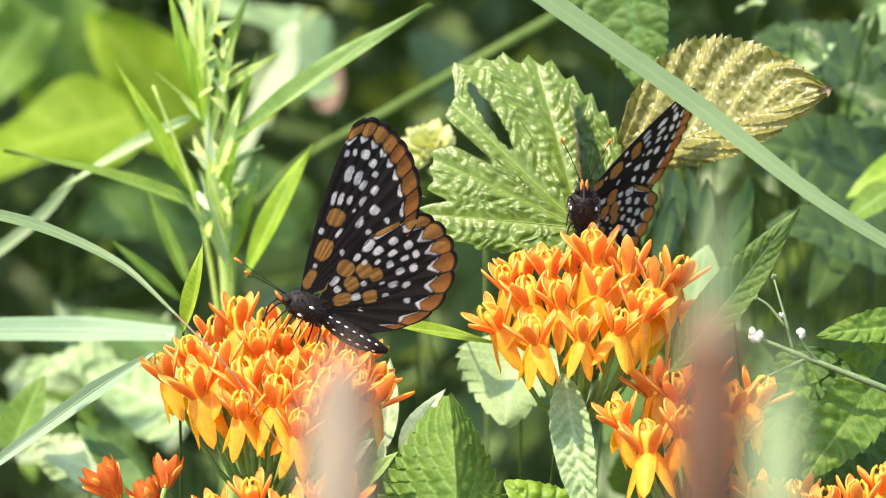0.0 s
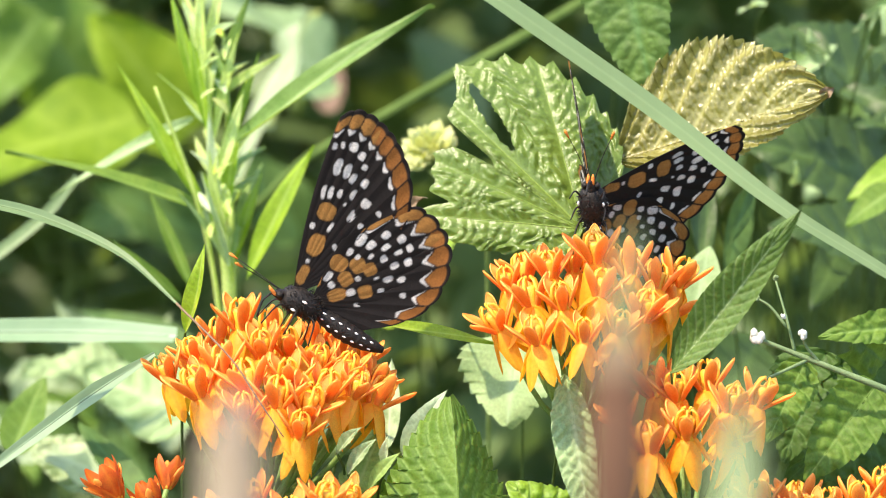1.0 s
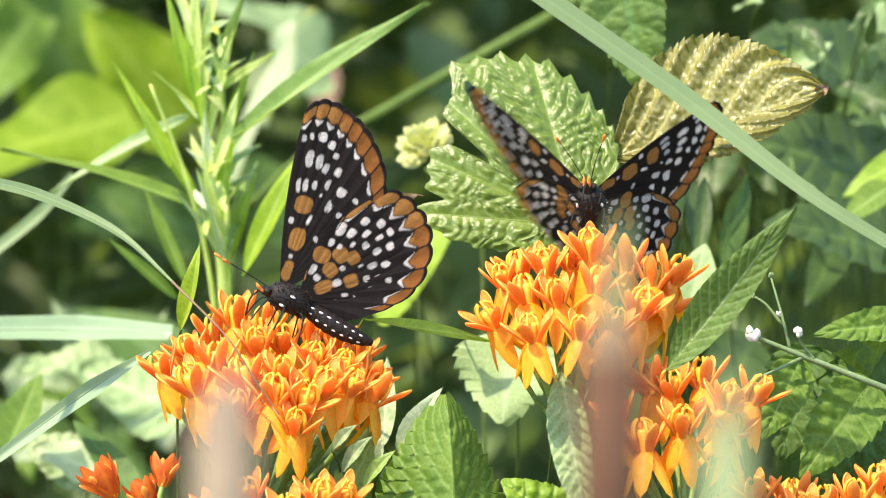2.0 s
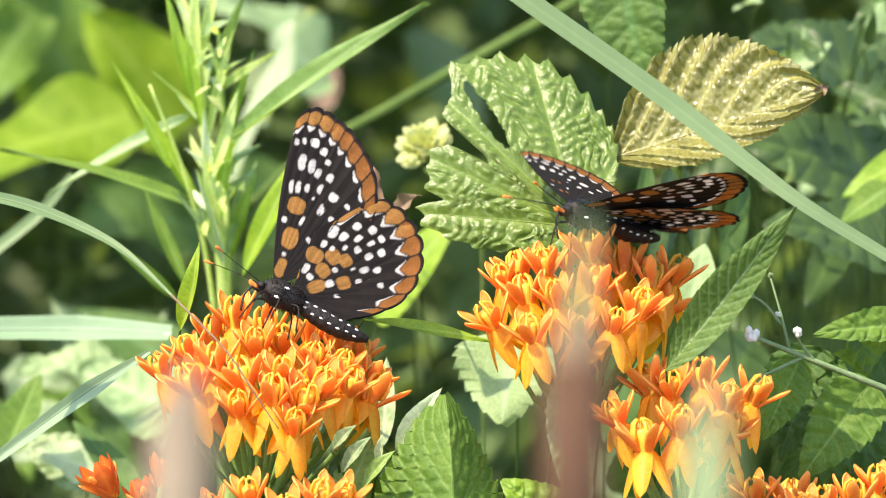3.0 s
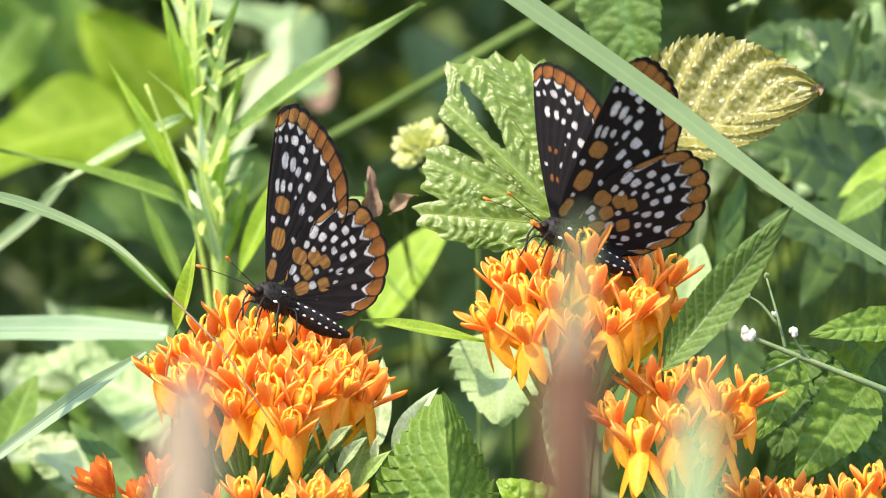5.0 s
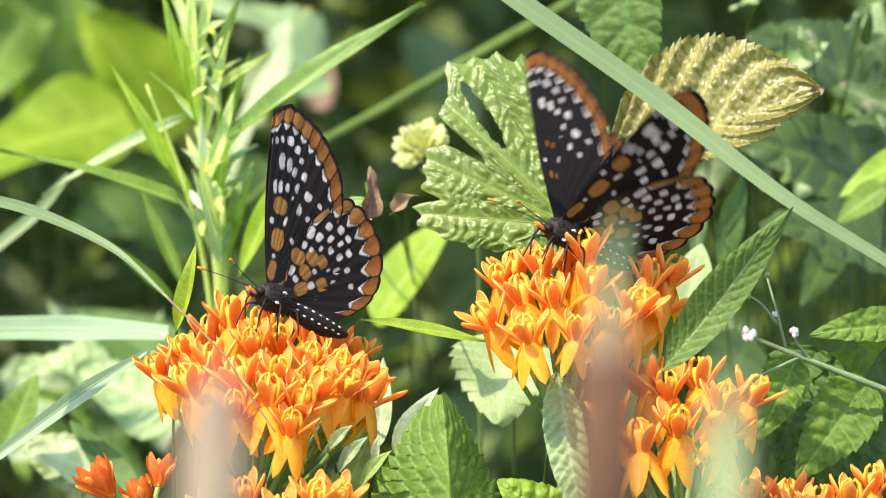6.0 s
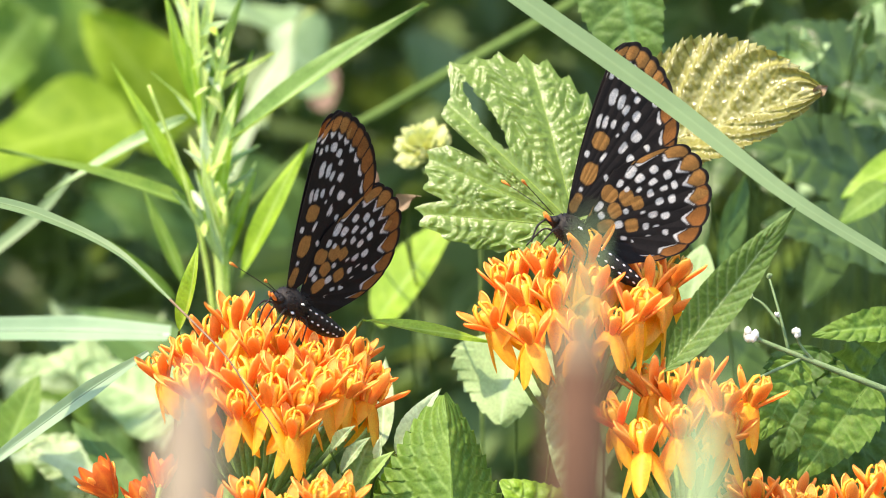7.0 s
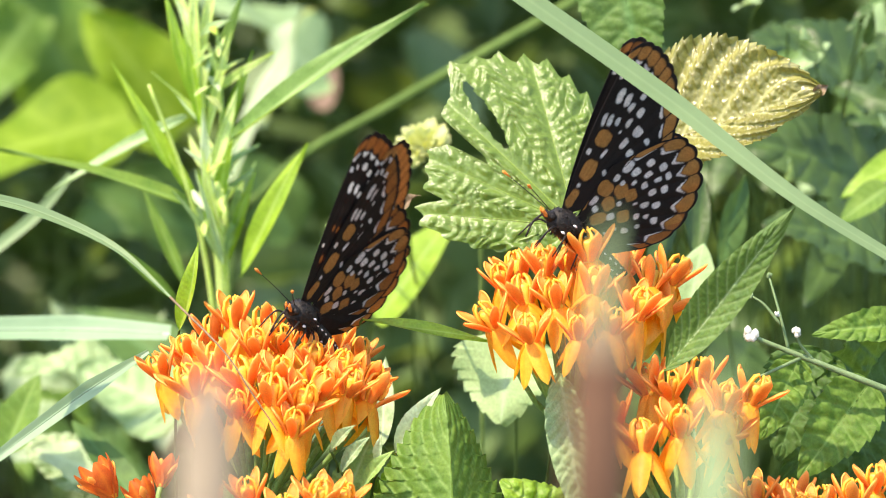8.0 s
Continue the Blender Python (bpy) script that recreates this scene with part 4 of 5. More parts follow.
for k in range(15):
    a, b = lrng.uniform(-10, 330), lrng.uniform(615, 800)
    ang, L = lrng.uniform(0, 6.28), lrng.uniform(80, 150)
    mat, word = ((SILVER, "small silvery leaf"), (PALEMINT, "small pale downy leaf"), (DEEPGREEN, "small dark leaf"), (SILVER, "small silvery leaf"), (MIDGREEN, "small green leaf"))[k % 5]
    d = lrng.uniform(280, 420)
    single_leaf("small_leaf", mat, a, b, d, a + L * math.cos(ang), b + L * math.sin(ang), d - 8, L * lrng.uniform(0.4, 0.7),
                (lrng.uniform(-0.6, 0.4), lrng.uniform(0.1, 0.8), 0.7), word + " low among the grass blades", fold=0.3, wave=0.06, nu=24, nv=11, teeth=8, quilt=0.0006, pucker=0.006)
single_leaf("pale_leaf", SILVER, 190, 860, 130, 30, 760, 140, 110, (-0.1, 0.5, 0.8), "pale leaf near the ground catching the sun", quilt=0.001, nu=60, nv=25, veins=9, pucker=0.004)
# half shade put into the leaf's deep green
single_leaf("shade_leaf", DEEPGREEN, 240, 890, 110, 130, 725, 120, 64, (0.3, 0.3, 0.85), "leaf behind the buds, coloured dark for half shade", teeth=9, fold=0.2)
single_leaf("pale_leaf", MINT, 345, 745, 190, 130, 640, 200, 150, (-0.3, 0.6, 0.75), "broad pale downy leaf, crumpled, behind the umbel", fold=0.15, wave=0.09, teeth=8, tooth=0.1, quilt=0.001, pucker=0.006, nu=60, nv=25)
single_leaf("pale_leaf", MINT, 200, 650, 230, 30, 640, 225, 84, (-0.3, 0.6, 0.75), "pale downy leaf under the flat grass blade", fold=0.15, wave=0.08, teeth=8, quilt=0.001, pucker=0.006, nu=50, nv=21)
single_leaf("pale_leaf", PALEMINT, 165, 835, 130, 60, 785, 126, 80, (-0.3, 0.6, 0.75), "small cream-pale leaf catching the sun", fold=0.15, wave=0.06, teeth=6, nu=40, nv=17)
single_leaf("shade_leaf", MIDGREEN, 10, 800, 120, 60, 660, 120, 80, (-0.2, 0.4, 0.85), "green leaf at the thicket's edge", fold=0.2)
# deep shade put into this leaf's colour
single_leaf("shade_leaf", DEEPGREEN, 330, 660, 272, 120, 520, 288, 120, (0.3, 0.3, 0.85), "leaf coloured dark for deep shade", fold=0.2)
single_leaf("dead_leaf", DEADLEAF, 562, 195, 464, 590, 115, 464, 52, (-0.1, 0.5, 0.85), "dull pinkish dead leaf among the green")
# these broad leaves are coloured dark in place of the shade on them
single_leaf("broad_leaf", PAINTED_SHADE, 1600, 180, 192, 1360, 40, 175, 200, (-0.25, 0.6, 0.75), "broad green leaf glossy with sky light", teeth=10, quilt=0.0008, pucker=0.008, nu=80, nv=31)
single_leaf("broad_leaf", PAINTED_SHADE, 1600, 330, 175, 1330, 230, 158, 190, (0.2, 0.4, 0.85), "deep green leaf glossy with sky light", teeth=10, quilt=0.0008, pucker=0.008, nu=80, nv=31)
single_leaf("broad_leaf", PAINTED_SHADE, 1600, 460, 158, 1380, 370, 140, 170, (-0.1, 0.6, 0.75), "deep green leaf, coloured dark for shade", teeth=10, quilt=0.0008, pucker=0.008, nu=80, nv=31)
single_leaf("broad_leaf", LIME, 1620, 270, 140, 1490, 335, 133, 60, (0, 0.6, 0.8), "lime leaf catching the sun", fold=0.2)
single_leaf("broad_leaf", MIDGREEN, 1570, 330, 122, 1480, 390, 122, 60, (0, 0.6, 0.8), "green leaf under the lime leaf", fold=0.2)
# hanging and half-shade leaves: the dark greens here paint the shade in
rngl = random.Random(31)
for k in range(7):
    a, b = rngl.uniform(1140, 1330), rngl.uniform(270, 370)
    single_leaf("hanging_leaflet", PAINTED_SHADE if k % 3 else DEEPGREEN, a, b, 90 + 6 * k, a + rngl.uniform(-40, 50), b + rngl.uniform(90, 170), 84 + 6 * k, rngl.uniform(30, 60), (rngl.uniform(0.2, 0.7), -0.3, 0.85), "narrow hanging leaflet coloured dark for shade", profile=lance)
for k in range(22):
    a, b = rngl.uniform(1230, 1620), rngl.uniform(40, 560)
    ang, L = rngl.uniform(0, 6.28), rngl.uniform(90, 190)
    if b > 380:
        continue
    single_leaf("shade_leaf", (PAINTED_SHADE, PAINTED_SHADE, DEEPGREEN, PAINTED_SHADE, MINT)[k % 5], a, b, 170 + 7 * k, a + L * math.cos(ang), b + L * math.sin(ang), 160 + 7 * k, L * rngl.uniform(0.3, 0.6),
                (rngl.uniform(-0.6, 0.5), rngl.uniform(0.1, 0.7), 0.8), "glossy leaf among others coloured for half shade", teeth=8, wave=0.06)
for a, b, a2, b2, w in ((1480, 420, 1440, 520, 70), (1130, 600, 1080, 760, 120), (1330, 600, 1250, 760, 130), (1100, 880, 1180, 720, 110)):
    single_leaf("shade_leaf", PAINTED_SHADE if a > 1200 else DEEPGREEN, a, b, 170, a2, b2, 150, w, (0.25, 0.35, 0.85), "leaf behind the flowers, coloured dark for half shade", teeth=9)
single_leaf("pale_leaf", MINT, 1215, 560, 70, 1240, 430, 70, 90, (-0.2, 0.4, 0.9), "pale leaf beside the milkweed leaf")

# added mottling: pale leaves imitate glints, dark ones the shade between
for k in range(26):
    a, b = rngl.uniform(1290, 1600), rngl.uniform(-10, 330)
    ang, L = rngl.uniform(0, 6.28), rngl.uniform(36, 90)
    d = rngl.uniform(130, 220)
    single_leaf("small_leaf", (MINT, PAINTED_SHADE, DEEPGREEN, PAINTED_SHADE, PAINTED_SHADE)[k % 5], a, b, d, a + L * math.cos(ang), b + L * math.sin(ang), d - 4, L * rngl.uniform(0.35, 0.6),
                (rngl.uniform(-0.7, 0.3), rngl.uniform(0.2, 0.8), 0.7), ("small pale leaf added as a whitish glint", "small leaf coloured dark for half shade", "small leaf coloured deep green for half shade", "small leaf coloured dark for half shade", "small leaf coloured dark for half shade")[k % 5], back=0.1, fold=0.3, wave=0.05, nu=18, nv=9)

# fuzzy pale bud beside the vine leaf
bud = tagged(new("leaf_bud"), "fuzzy pale yellow-green leaf bud on a stalk", "bud")
bud.location = spot(750, 300, 115)
rngb = random.Random(12)
for k in range(64):
    L = rngb.uniform(0.0022, 0.0036)
    h = 1 - (k + 0.5) / 64 * 1.8
    q = math.sqrt(max(0, 1 - h * h))
    out = facing(q * math.cos(k * 2.4), h, q * math.sin(k * 2.4))
    lf = part("bud_scale", leaf_mesh("bud_scale", L, L * 0.8, nu=9, nv=5, veins=3, fold=0.5, droop=-0.3, seed=k), YELLOWBUD, bud)
    rise = (out + UP * 0.9 + facing(rngb.uniform(-0.4, 0.4), rngb.uniform(-0.4, 0.4), 0.3)).normalized()
    lf.matrix_local = basis(UP * 0.0035 + out * 0.0022, rise, out)
part("stalk", mesh_of("stalk", [tube([Vector((0, 0, 0)), spot(790, 330, 80) - bud.location, spot(850, 420, 100) - bud.location, spot(860, 1500, 140) - bud.location, spot(860, 6300, 180) - bud.location], [0.0004] * 5)]), STEM, bud)

# lance-leaved plant at the side
herb = tagged(new("lance_leaved_herb"), "tall pale green herb with narrow willowy leaves", "herb")
HERB_BACK = 62
herb.location = spot(395, 520, HERB_BACK)


def herb_leaf(a, b, a2, b2, w, mat, d=45, d2=40, face=(-0.2, 0.5, 0.8), **kw):
    base, tip = spot(a, b, d + HERB_BACK), spot(a2, b2, d2 + HERB_BACK)
    me = leaf_mesh("leaf", (tip - base).length, w * UNIT, profile=lance, nu=36, nv=9, veins=0, **kw)
    ob = part("leaf", me, mat, herb)
    m = basis(base, tip - base, facing(*face))
    m.translation = m.translation - herb.location
    ob.matrix_local = m


def herb_stem(pts, r):
    path = arc([spot(*p) - herb.location for p in pts], 24)
    part("stem", mesh_of("stem", [tube(path, np.linspace(r[0], r[1], 24) * UNIT)]), PALELIME, herb)


herb_stem([(430, 3000, 180), (405, 1800, 140), (400, 900, 115), (390, 500, 108), (360, 250, 106), (340, -40, 106)], (16, 7))
herb_leaf(350, 365, 15, 228, 40, MIDGREEN, face=(0.1, 0.7, 0.6))
herb_leaf(355, 370, 200, 110, 27, LIME)
herb_leaf(300, 300, 235, 170, 24, LIME, 40, 36)
herb_leaf(360, 290, 700, -25, 42, FRESH, 40, 20, (-0.3, 0.6, 0.7), fold=0.45)
herb_leaf(425, 490, 515, 255, 51, LIME, 40, 30, (-0.5, 0.3, 0.8))
herb_leaf(330, 205, 65, 325, 30, MINT, 60, 60)
herb_leaf(330, 510, 250, 330, 27, MIDGREEN, 60, 60)
herb_leaf(310, 530, 195, 420, 26, MIDGREEN, 50, 44)
herb_leaf(345, 190, 285, -20, 24, LIME, 40, 36)
herb_leaf(350, 160, 330, -60, 20, PALELIME, 40, 36)
herb_leaf(360, 200, 420, -30, 24, MIDGREEN, 46, 46)
herb_leaf(352, 120, 375, -60, 22, PALELIME, 42, 40)
herb_leaf(356, 230, 318, 40, 22, LIME, 40, 34)
herb_leaf(366, 250, 395, 60, 20, PALELIME, 44, 38)
herb_leaf(378, 400, 350, 200, 24, PALEMINT, 40, 34)
herb_leaf(400, 500, 345, 300, 22, LIME, 46, 44)
herb_leaf(395, 480, 440, 300, 27, LIME, 50, 50)
herb_leaf(372, 330, 430, 90, 27, LIME, 50, 46)
herb_leaf(380, 420, 400, 200, 29, LIME, 42, 38)

herb_stem([(425, 1800, 140), (412, 900, 118), (400, 520, 112), (395, 300, 112), (385, 60, 110)], (10, 5))
herb_stem([(410, 900, 116), (372, 520, 110), (330, 330, 104), (262, 150, 100)], (7, 3))
hrng = random.Random(19)
for k in range(26):
    f = hrng.random()
    x, y = (395 - 60 * f, 480 - 470 * f) if k % 2 else (400 - 10 * f, 500 - 440 * f)
    side = hrng.choice((-1, 1))
    lean, L = hrng.uniform(12, 40), hrng.uniform(90, 190) * (1 - 0.35 * f)
    herb_leaf(x, y, x + side * L * math.sin(radians(lean)), y - L * math.cos(radians(lean)), hrng.uniform(15, 26), hrng.choice((FRESH, PALELIME, PALELIME, MINT)), 46 + hrng.uniform(-12, 12), 44 + hrng.uniform(-16, 16), (hrng.uniform(-0.6, 0.3), 0.5, 0.8), side=hrng.uniform(-0.1, 0.1), fold=0.4)

for k in range(22):
    f = hrng.random()
    x, y = hrng.choice(((345 - 12 * f, 210 - 190 * f), (392 - 8 * f, 230 - 180 * f), (362 + 10 * f, 420 - 120 * f)))
    lean, L = hrng.uniform(-50, 50), hrng.uniform(34, 66)
    herb_leaf(x, y, x + L * math.sin(radians(lean)), y - L * math.cos(radians(lean)), hrng.uniform(11, 17), hrng.choice((PALEMINT, PALELIME, PALELIME)), 40 + hrng.uniform(-10, 10), 36 + hrng.uniform(-12, 12), (hrng.uniform(-0.7, 0.2), 0.6, 0.7), fold=0.6)

# ---- blades and stalks ----
LONG_BLADE = blade("grass_blade", BLADE, [(620, -215, -28), (820, -70, -26), (940, 10, -24), (1180, 180, -22), (1400, 350, -22), (1640, 505, -20), (1760, 640, -18)], [4, 34, 40, 38, 28, 20, 12], (-0.3, 0.6, 0.75),
                   "long grey-green grass blade bowing across the butterflies", 0.12, ribbed=False, culm=-1)
THIN_BLADE = blade("grass_blade", BLADE, [(-60, 335, -14), (60, 365, -14), (200, 430, -16), (302, 520, -20)], [20, 23, 16, 5], (0.5, 0.3, 0.8),
                   "thin grass blade arching over the umbel, its tip dried brown")
thread = stalk("dry_tip", TIPBROWN, [(300, 518, -20), (395, 614, -26), (446, 690, -27), (490, 755, -26)], [2.2, 1.6, 1.4, 1.0], "thread-thin brown dried tip", parent=THIN_BLADE)
thread.location -= THIN_BLADE.location
blade("grass_blade", BLUEBLADE, [(-60, 585, 105), (140, 585, 105), (300, 592, 98)], [50, 57, 34], (0, 0.5, 0.85), "pale flat grass blade lying level")
blade("grass_blade", BLUEBLADE, [(-60, 850, 8), (60, 760, 6), (160, 688, 4), (262, 622, 2)], [14, 26, 32, 8], (0.35, 0.3, 0.8), "bluish folded grass blade rising to the umbel")
stalk("stalk", DULLSTALK, [(390, 6300, 260), (392, 1800, 205), (398, 560, 250), (480, 325, 240), (700, 182, 235), (1020, 0, 230), (1180, -110, 226)], [16, 14, 11, 11, 13, 14, 10], "round green stalk leaning behind the vine leaf")
blade("grass_blade", BLADE, [(-60, 480, 170), (60, 385, 170), (125, 310, 170)], [26, 26, 14], (0, 0.4, 0.9), "soft grey-green blade behind the herb")


def near_stem(label, a, b, mats, r, d, side, whip):
    """A withered stem close to the lens, rooted in the ground, with its pale tip and a thin whip."""
    st = tagged(new("withered_stem"), label, "stem", "withered stems")
    st.location = spot(a, b + 400, d)
    k = (REACH + d / 1000) / REACH * UNIT
    n = 16
    foot = Vector((st.location.x + 0.004, st.location.y + 0.01, 0)) - st.location
    path = [foot, foot * 0.5, foot * 0.1, Vector((0, 0, 0)), UP * (330 * k) + RIGHT * (side * 4 * k)]
    part("stem", mesh_of("stem", [tube(path, np.array([1.3, 1.2, 1.1, 1.05, 1.0]) * r * k)]), mats[0], st)
    path = [UP * (y * k) + RIGHT * (x * k) for x, y in ((side * 4, 330), (side * 6, 365), (side * 9, 400))]
    part("tip", mesh_of("tip", [tube(arc(path, n), np.linspace(1, 0.42, n) ** 0.8 * r * k)]), mats[1], st)
    path = [UP * (y * k) + RIGHT * (x * k) for x, y in ((side * 9, 395), (side * 14, 395 + whip * 0.5), (side * 26, 395 + whip))]
    part("whip", mesh_of("whip", [tube(arc(path, n), np.linspace(r * 0.5, r * 0.14, n) * k)]), mats[2], st)
    return st


STEM_ONE = near_stem("pale withered stem close to the lens", 318, 690, (TAN, TAN, TAN), 61, -500, 1, 40)
STEM_TWO = near_stem("brown withered stem close to the lens with tan tip", 1004, 570, (DRY, TIPBROWN, SAGE), 60, -500, 1, 190)
STEM_THREE = near_stem("sage green stem close to the lens", 1235, 720, (SAGE, SAGE, SAGE), 40, -540, 1, 90)

# bud twig
twig = tagged(new("bud_twig"), "slender grey-green twig with small white buds", "twig")
twig.location = spot(1568, 690, 10)
part("stem", mesh_of("stem", [tube(arc([spot(*p) - twig.location for p in ((1700, 745, 14), (1568, 690, 10), (1440, 640, 8), (1320, 592, 6))], 20), np.linspace(7.5, 4, 20) * UNIT)]), TWIG, twig)
part("main_stem", mesh_of("main_stem", [tube([spot(*p) - twig.location for p in ((1690, 740, 14), (1740, 1100, 16), (1750, 3200, 30), (1750, 6100, 40))], np.array([7.5, 11, 14, 16]) * UNIT)]), TWIG, twig)
for pts in (((1440, 640, 8), (1415, 610, 7), (1408, 592, 6)), ((1395, 622, 8), (1380, 560, 8), (1360, 490, 10)), ((1380, 575, 8), (1352, 540, 8), (1330, 525, 8)), ((1420, 632, 8), (1370, 655, 4), (1340, 668, 2))):
    part("side_twig", mesh_of("side_twig", [tube(arc([spot(*p) - twig.location for p in pts], 10), np.linspace(3.5, 2, 10) * UNIT, 6)]), TWIG, twig)
budrng = random.Random(8)
for a, b, r, mat in ((1328, 592, 14, BUDWHITE), (1408, 588, 9, BUDWHITE), (1360, 488, 6, TWIG), (1330, 524, 5, TWIG), (1374, 556, 5, BUDWHITE)):
    c = spot(a, b, 6) - twig.location
    bits = []
    for k in range(9):
        off = Vector((budrng.uniform(-1, 1), budrng.uniform(-1, 1), budrng.uniform(-1, 1))) * (r * 0.55 * UNIT)
        q = c + off
        bits.append(tube([q - UP * r * 0.6 * UNIT, q - UP * r * 0.3 * UNIT, q + UP * r * 0.3 * UNIT, q + UP * r * 0.65 * UNIT], np.array([0.15, 0.5, 0.45, 0.1]) * r * UNIT, 8))
    tagged(part("bud", mesh_of("bud", bits), mat, twig), kind="stuff")

# ---- thicket behind, one mass of leaves ----


def thicket():
    rng = np.random.RandomState(4)
    u = np.linspace(0, 1, 5)[:, None]
    v = np.linspace(-1, 1, 3)[None, :]
    pieces, vein = [], []
    for k in range(52000):
        d = 0.6 + 2.8 * rng.rand() ** 1.8
        L = rng.uniform(0.012, 0.03) * (1 + 0.5 * d)
        x = rng.uniform(-0.5, 0.5) * (1 + d) if k % 3 else rng.normal(0, 1.3)
        x = x if abs(x) < 3 else rng.uniform(-3, 3)
        d = d + 0.25 * abs(x) * math.sin(x * 3.1 + 1) ** 2
        c = EYE + AHEAD * (REACH + d) + RIGHT * x
        # rises above the view: unseen upper leaves added to shade those below
        top = (0.55 + 0.32 * min(1.0, d) + 0.1 * math.sin(x * 4.3) * min(1.0, abs(x))) * (1 - 0.4 * max(0, d - 1.6) / 1.9)
        z = max(0.01, top * (1 - rng.rand() ** 1.1))
        w = L * rng.uniform(0.35, 0.7)
        P = np.stack([u * L + 0 * v, v * w / 2 * np.sin(np.pi * np.clip(u * 0.9 + 0.08, 0, 1)), 0.25 * np.abs(v) * w - 0.2 * L * u * u], -1)
        m = Euler((rng.uniform(-0.9, 0.9), rng.uniform(-0.7, 0.9), rng.uniform(0, 6.28))).to_matrix()
        P = P.reshape(-1, 3) @ np.array(m).T + np.array([c.x, c.y, z])
        pieces.append((P, grid(np.zeros((5, 3, 3)))[1]))
        vein.append(np.tile([0, 0.5, 0], 5))
    ob = part("thicket", mesh_of("thicket", pieces, {"vein": np.concatenate(vein)}), THICKET)
    return tagged(ob, "dense shaded green foliage behind the flowers", "foliage", kind="stuff")


thicket()


# ---- what moves ----
VIEW = Matrix((-RIGHT, -AHEAD, UP)).transposed().to_4x4()  # head to the left, left side to the lens, back up

# seconds, place on the plot, millimetres beyond, turn to the lens, head up, lean, left and right wing raised, then swept forward (degrees)
FEEDER_WAY = [
    (0.0, 540, 536, -7, 21, 24, -17, 89, 89, -4, -4),
    (0.5, 540, 536, -7, 19, 25, -18, 89, 89, -3, -3),
    (0.8, 530, 533, -7, 14, 26, -17, 89, 89, -5, -5),
    (0.9, 528, 530, -7, 14, 26, -14, 89, 89, -5, -5),
    (1.0, 527, 527, -7, 14, 26, -12, 89, 89, -2, -2),
    (1.1, 524, 527, -7, 14, 26, -12, 89, 89, -1, -1),
    (1.2, 523, 526, -7, 14, 26, -12, 89, 89, -4, -4),
    (1.3, 522, 525, -7, 12, 26, -13, 89, 89, -6, -6),
    (1.4, 521, 524, -7, 12, 25, -15, 89, 89, -7, -7),
    (1.5, 519, 523, -7, 12, 25, -14, 89, 89, -3, -3),
    (1.6, 517, 524, -7, 13, 24, -14, 89, 89, 1, 1),
    (1.7, 516, 524, -7, 14, 24, -14, 89, 89, 2, 2),
    (2.8, 501, 518, -7, 10, 23, 19, 89, 89, 2, 2),
    (2.9, 500, 517, -7, 10, 23, 19, 89, 89, 1, 1),
    (3.0, 502, 518, -7, 8, 24, 18, 89, 89, -2, -2),
    (3.1, 504, 518, -7, 8, 24, 16, 89, 89, -4, -4),
    (3.2, 506, 517, -7, 9, 24, 13, 89, 89, -8, -8),
    (3.3, 507, 518, -7, 10, 24, 12, 89, 89, -8, -8),
    (3.4, 509, 518, -7, 11, 24, 11, 89, 89, -10, -10),
    (3.5, 510, 519, -7, 13, 24, 11, 89, 89, -10, -10),
    (3.6, 509, 519, -7, 13, 24, 12, 89, 89, -7, -7),
    (3.7, 507, 519, -7, 14, 24, 12, 89, 89, -8, -8),
    (3.8, 506, 518, -7, 15, 24, 12, 89, 89, -8, -8),
    (3.9, 504, 518, -7, 16, 24, 12, 89, 89, -8, -8),
    (4.0, 504, 517, -7, 16, 24, 11, 89, 89, -13, -13),
    (4.1, 500, 518, -7, 22, 23, 12, 89, 89, -7, -7),
    (4.2, 500, 518, -7, 24, 23, 12, 89, 89, -8, -8),
    (4.3, 499, 518, -7, 26, 23, 9, 89, 89, -9, -9),
    (4.5, 499, 520, -7, 29, 23, 4, 89, 89, -6, -6),
    (4.7, 494, 521, -7, 32, 21, 8, 89, 89, -7, -7),
    (5.8, 493, 522, -7, 38, 19, 11, 89, 89, -7, -7),
    (6.0, 493, 523, -7, 39, 19, 10, 89, 89, -7, -7),
    (6.1, 495, 524, -7, 42, 19, 5, 89, 89, -8, -8),
    (6.2, 498, 524, -7, 48, 18, -1, 89, 89, -9, -9),
    (6.3, 501, 522, -7, 57, 13, -2, 68, 89, 3, -18),
    (6.4, 502, 523, -7, 54, 12, -3, 49, 89, -9, -9),
    (6.5, 502, 525, -7, 54, 9, -2, 34, 68, -13, -5),
    (6.6, 506, 525, -7, 55, 12, -7, 40, 62, -9, -5),
    (6.7, 512, 527, -7, 63, 11, -11, 73, 89, 3, 5),
    (6.8, 514, 529, -7, 53, 16, -18, 88, 89, 8, 8),
    (7.0, 519, 529, -7, 55, 16, -21, 89, 89, 6, 6),
    (7.2, 522, 530, -7, 52, 18, -22, 89, 89, 1, 4),
    (7.3, 527, 531, -7, 55, 18, -25, 88, 88, -1, 8),
    (7.4, 534, 531, -7, 63, 17, -29, 89, 89, 4, 10),
    (7.5, 532, 541, -7, 63, 17, -32, 89, 89, 0, 7),
    (7.6, 538, 547, -7, 64, 17, -36, 89, 89, 1, 9),
    (7.7, 542, 560, -7, 67, 16, -44, 89, 89, -3, 7),
    (7.8, 542, 563, -7, 66, 16, -42, 89, 89, -4, 7),
    (7.9, 541, 560, -7, 65, 18, -37, 89, 89, -4, 9),
    (8.0, 539, 554, -7, 66, 20, -28, 89, 89, -5, 9),]
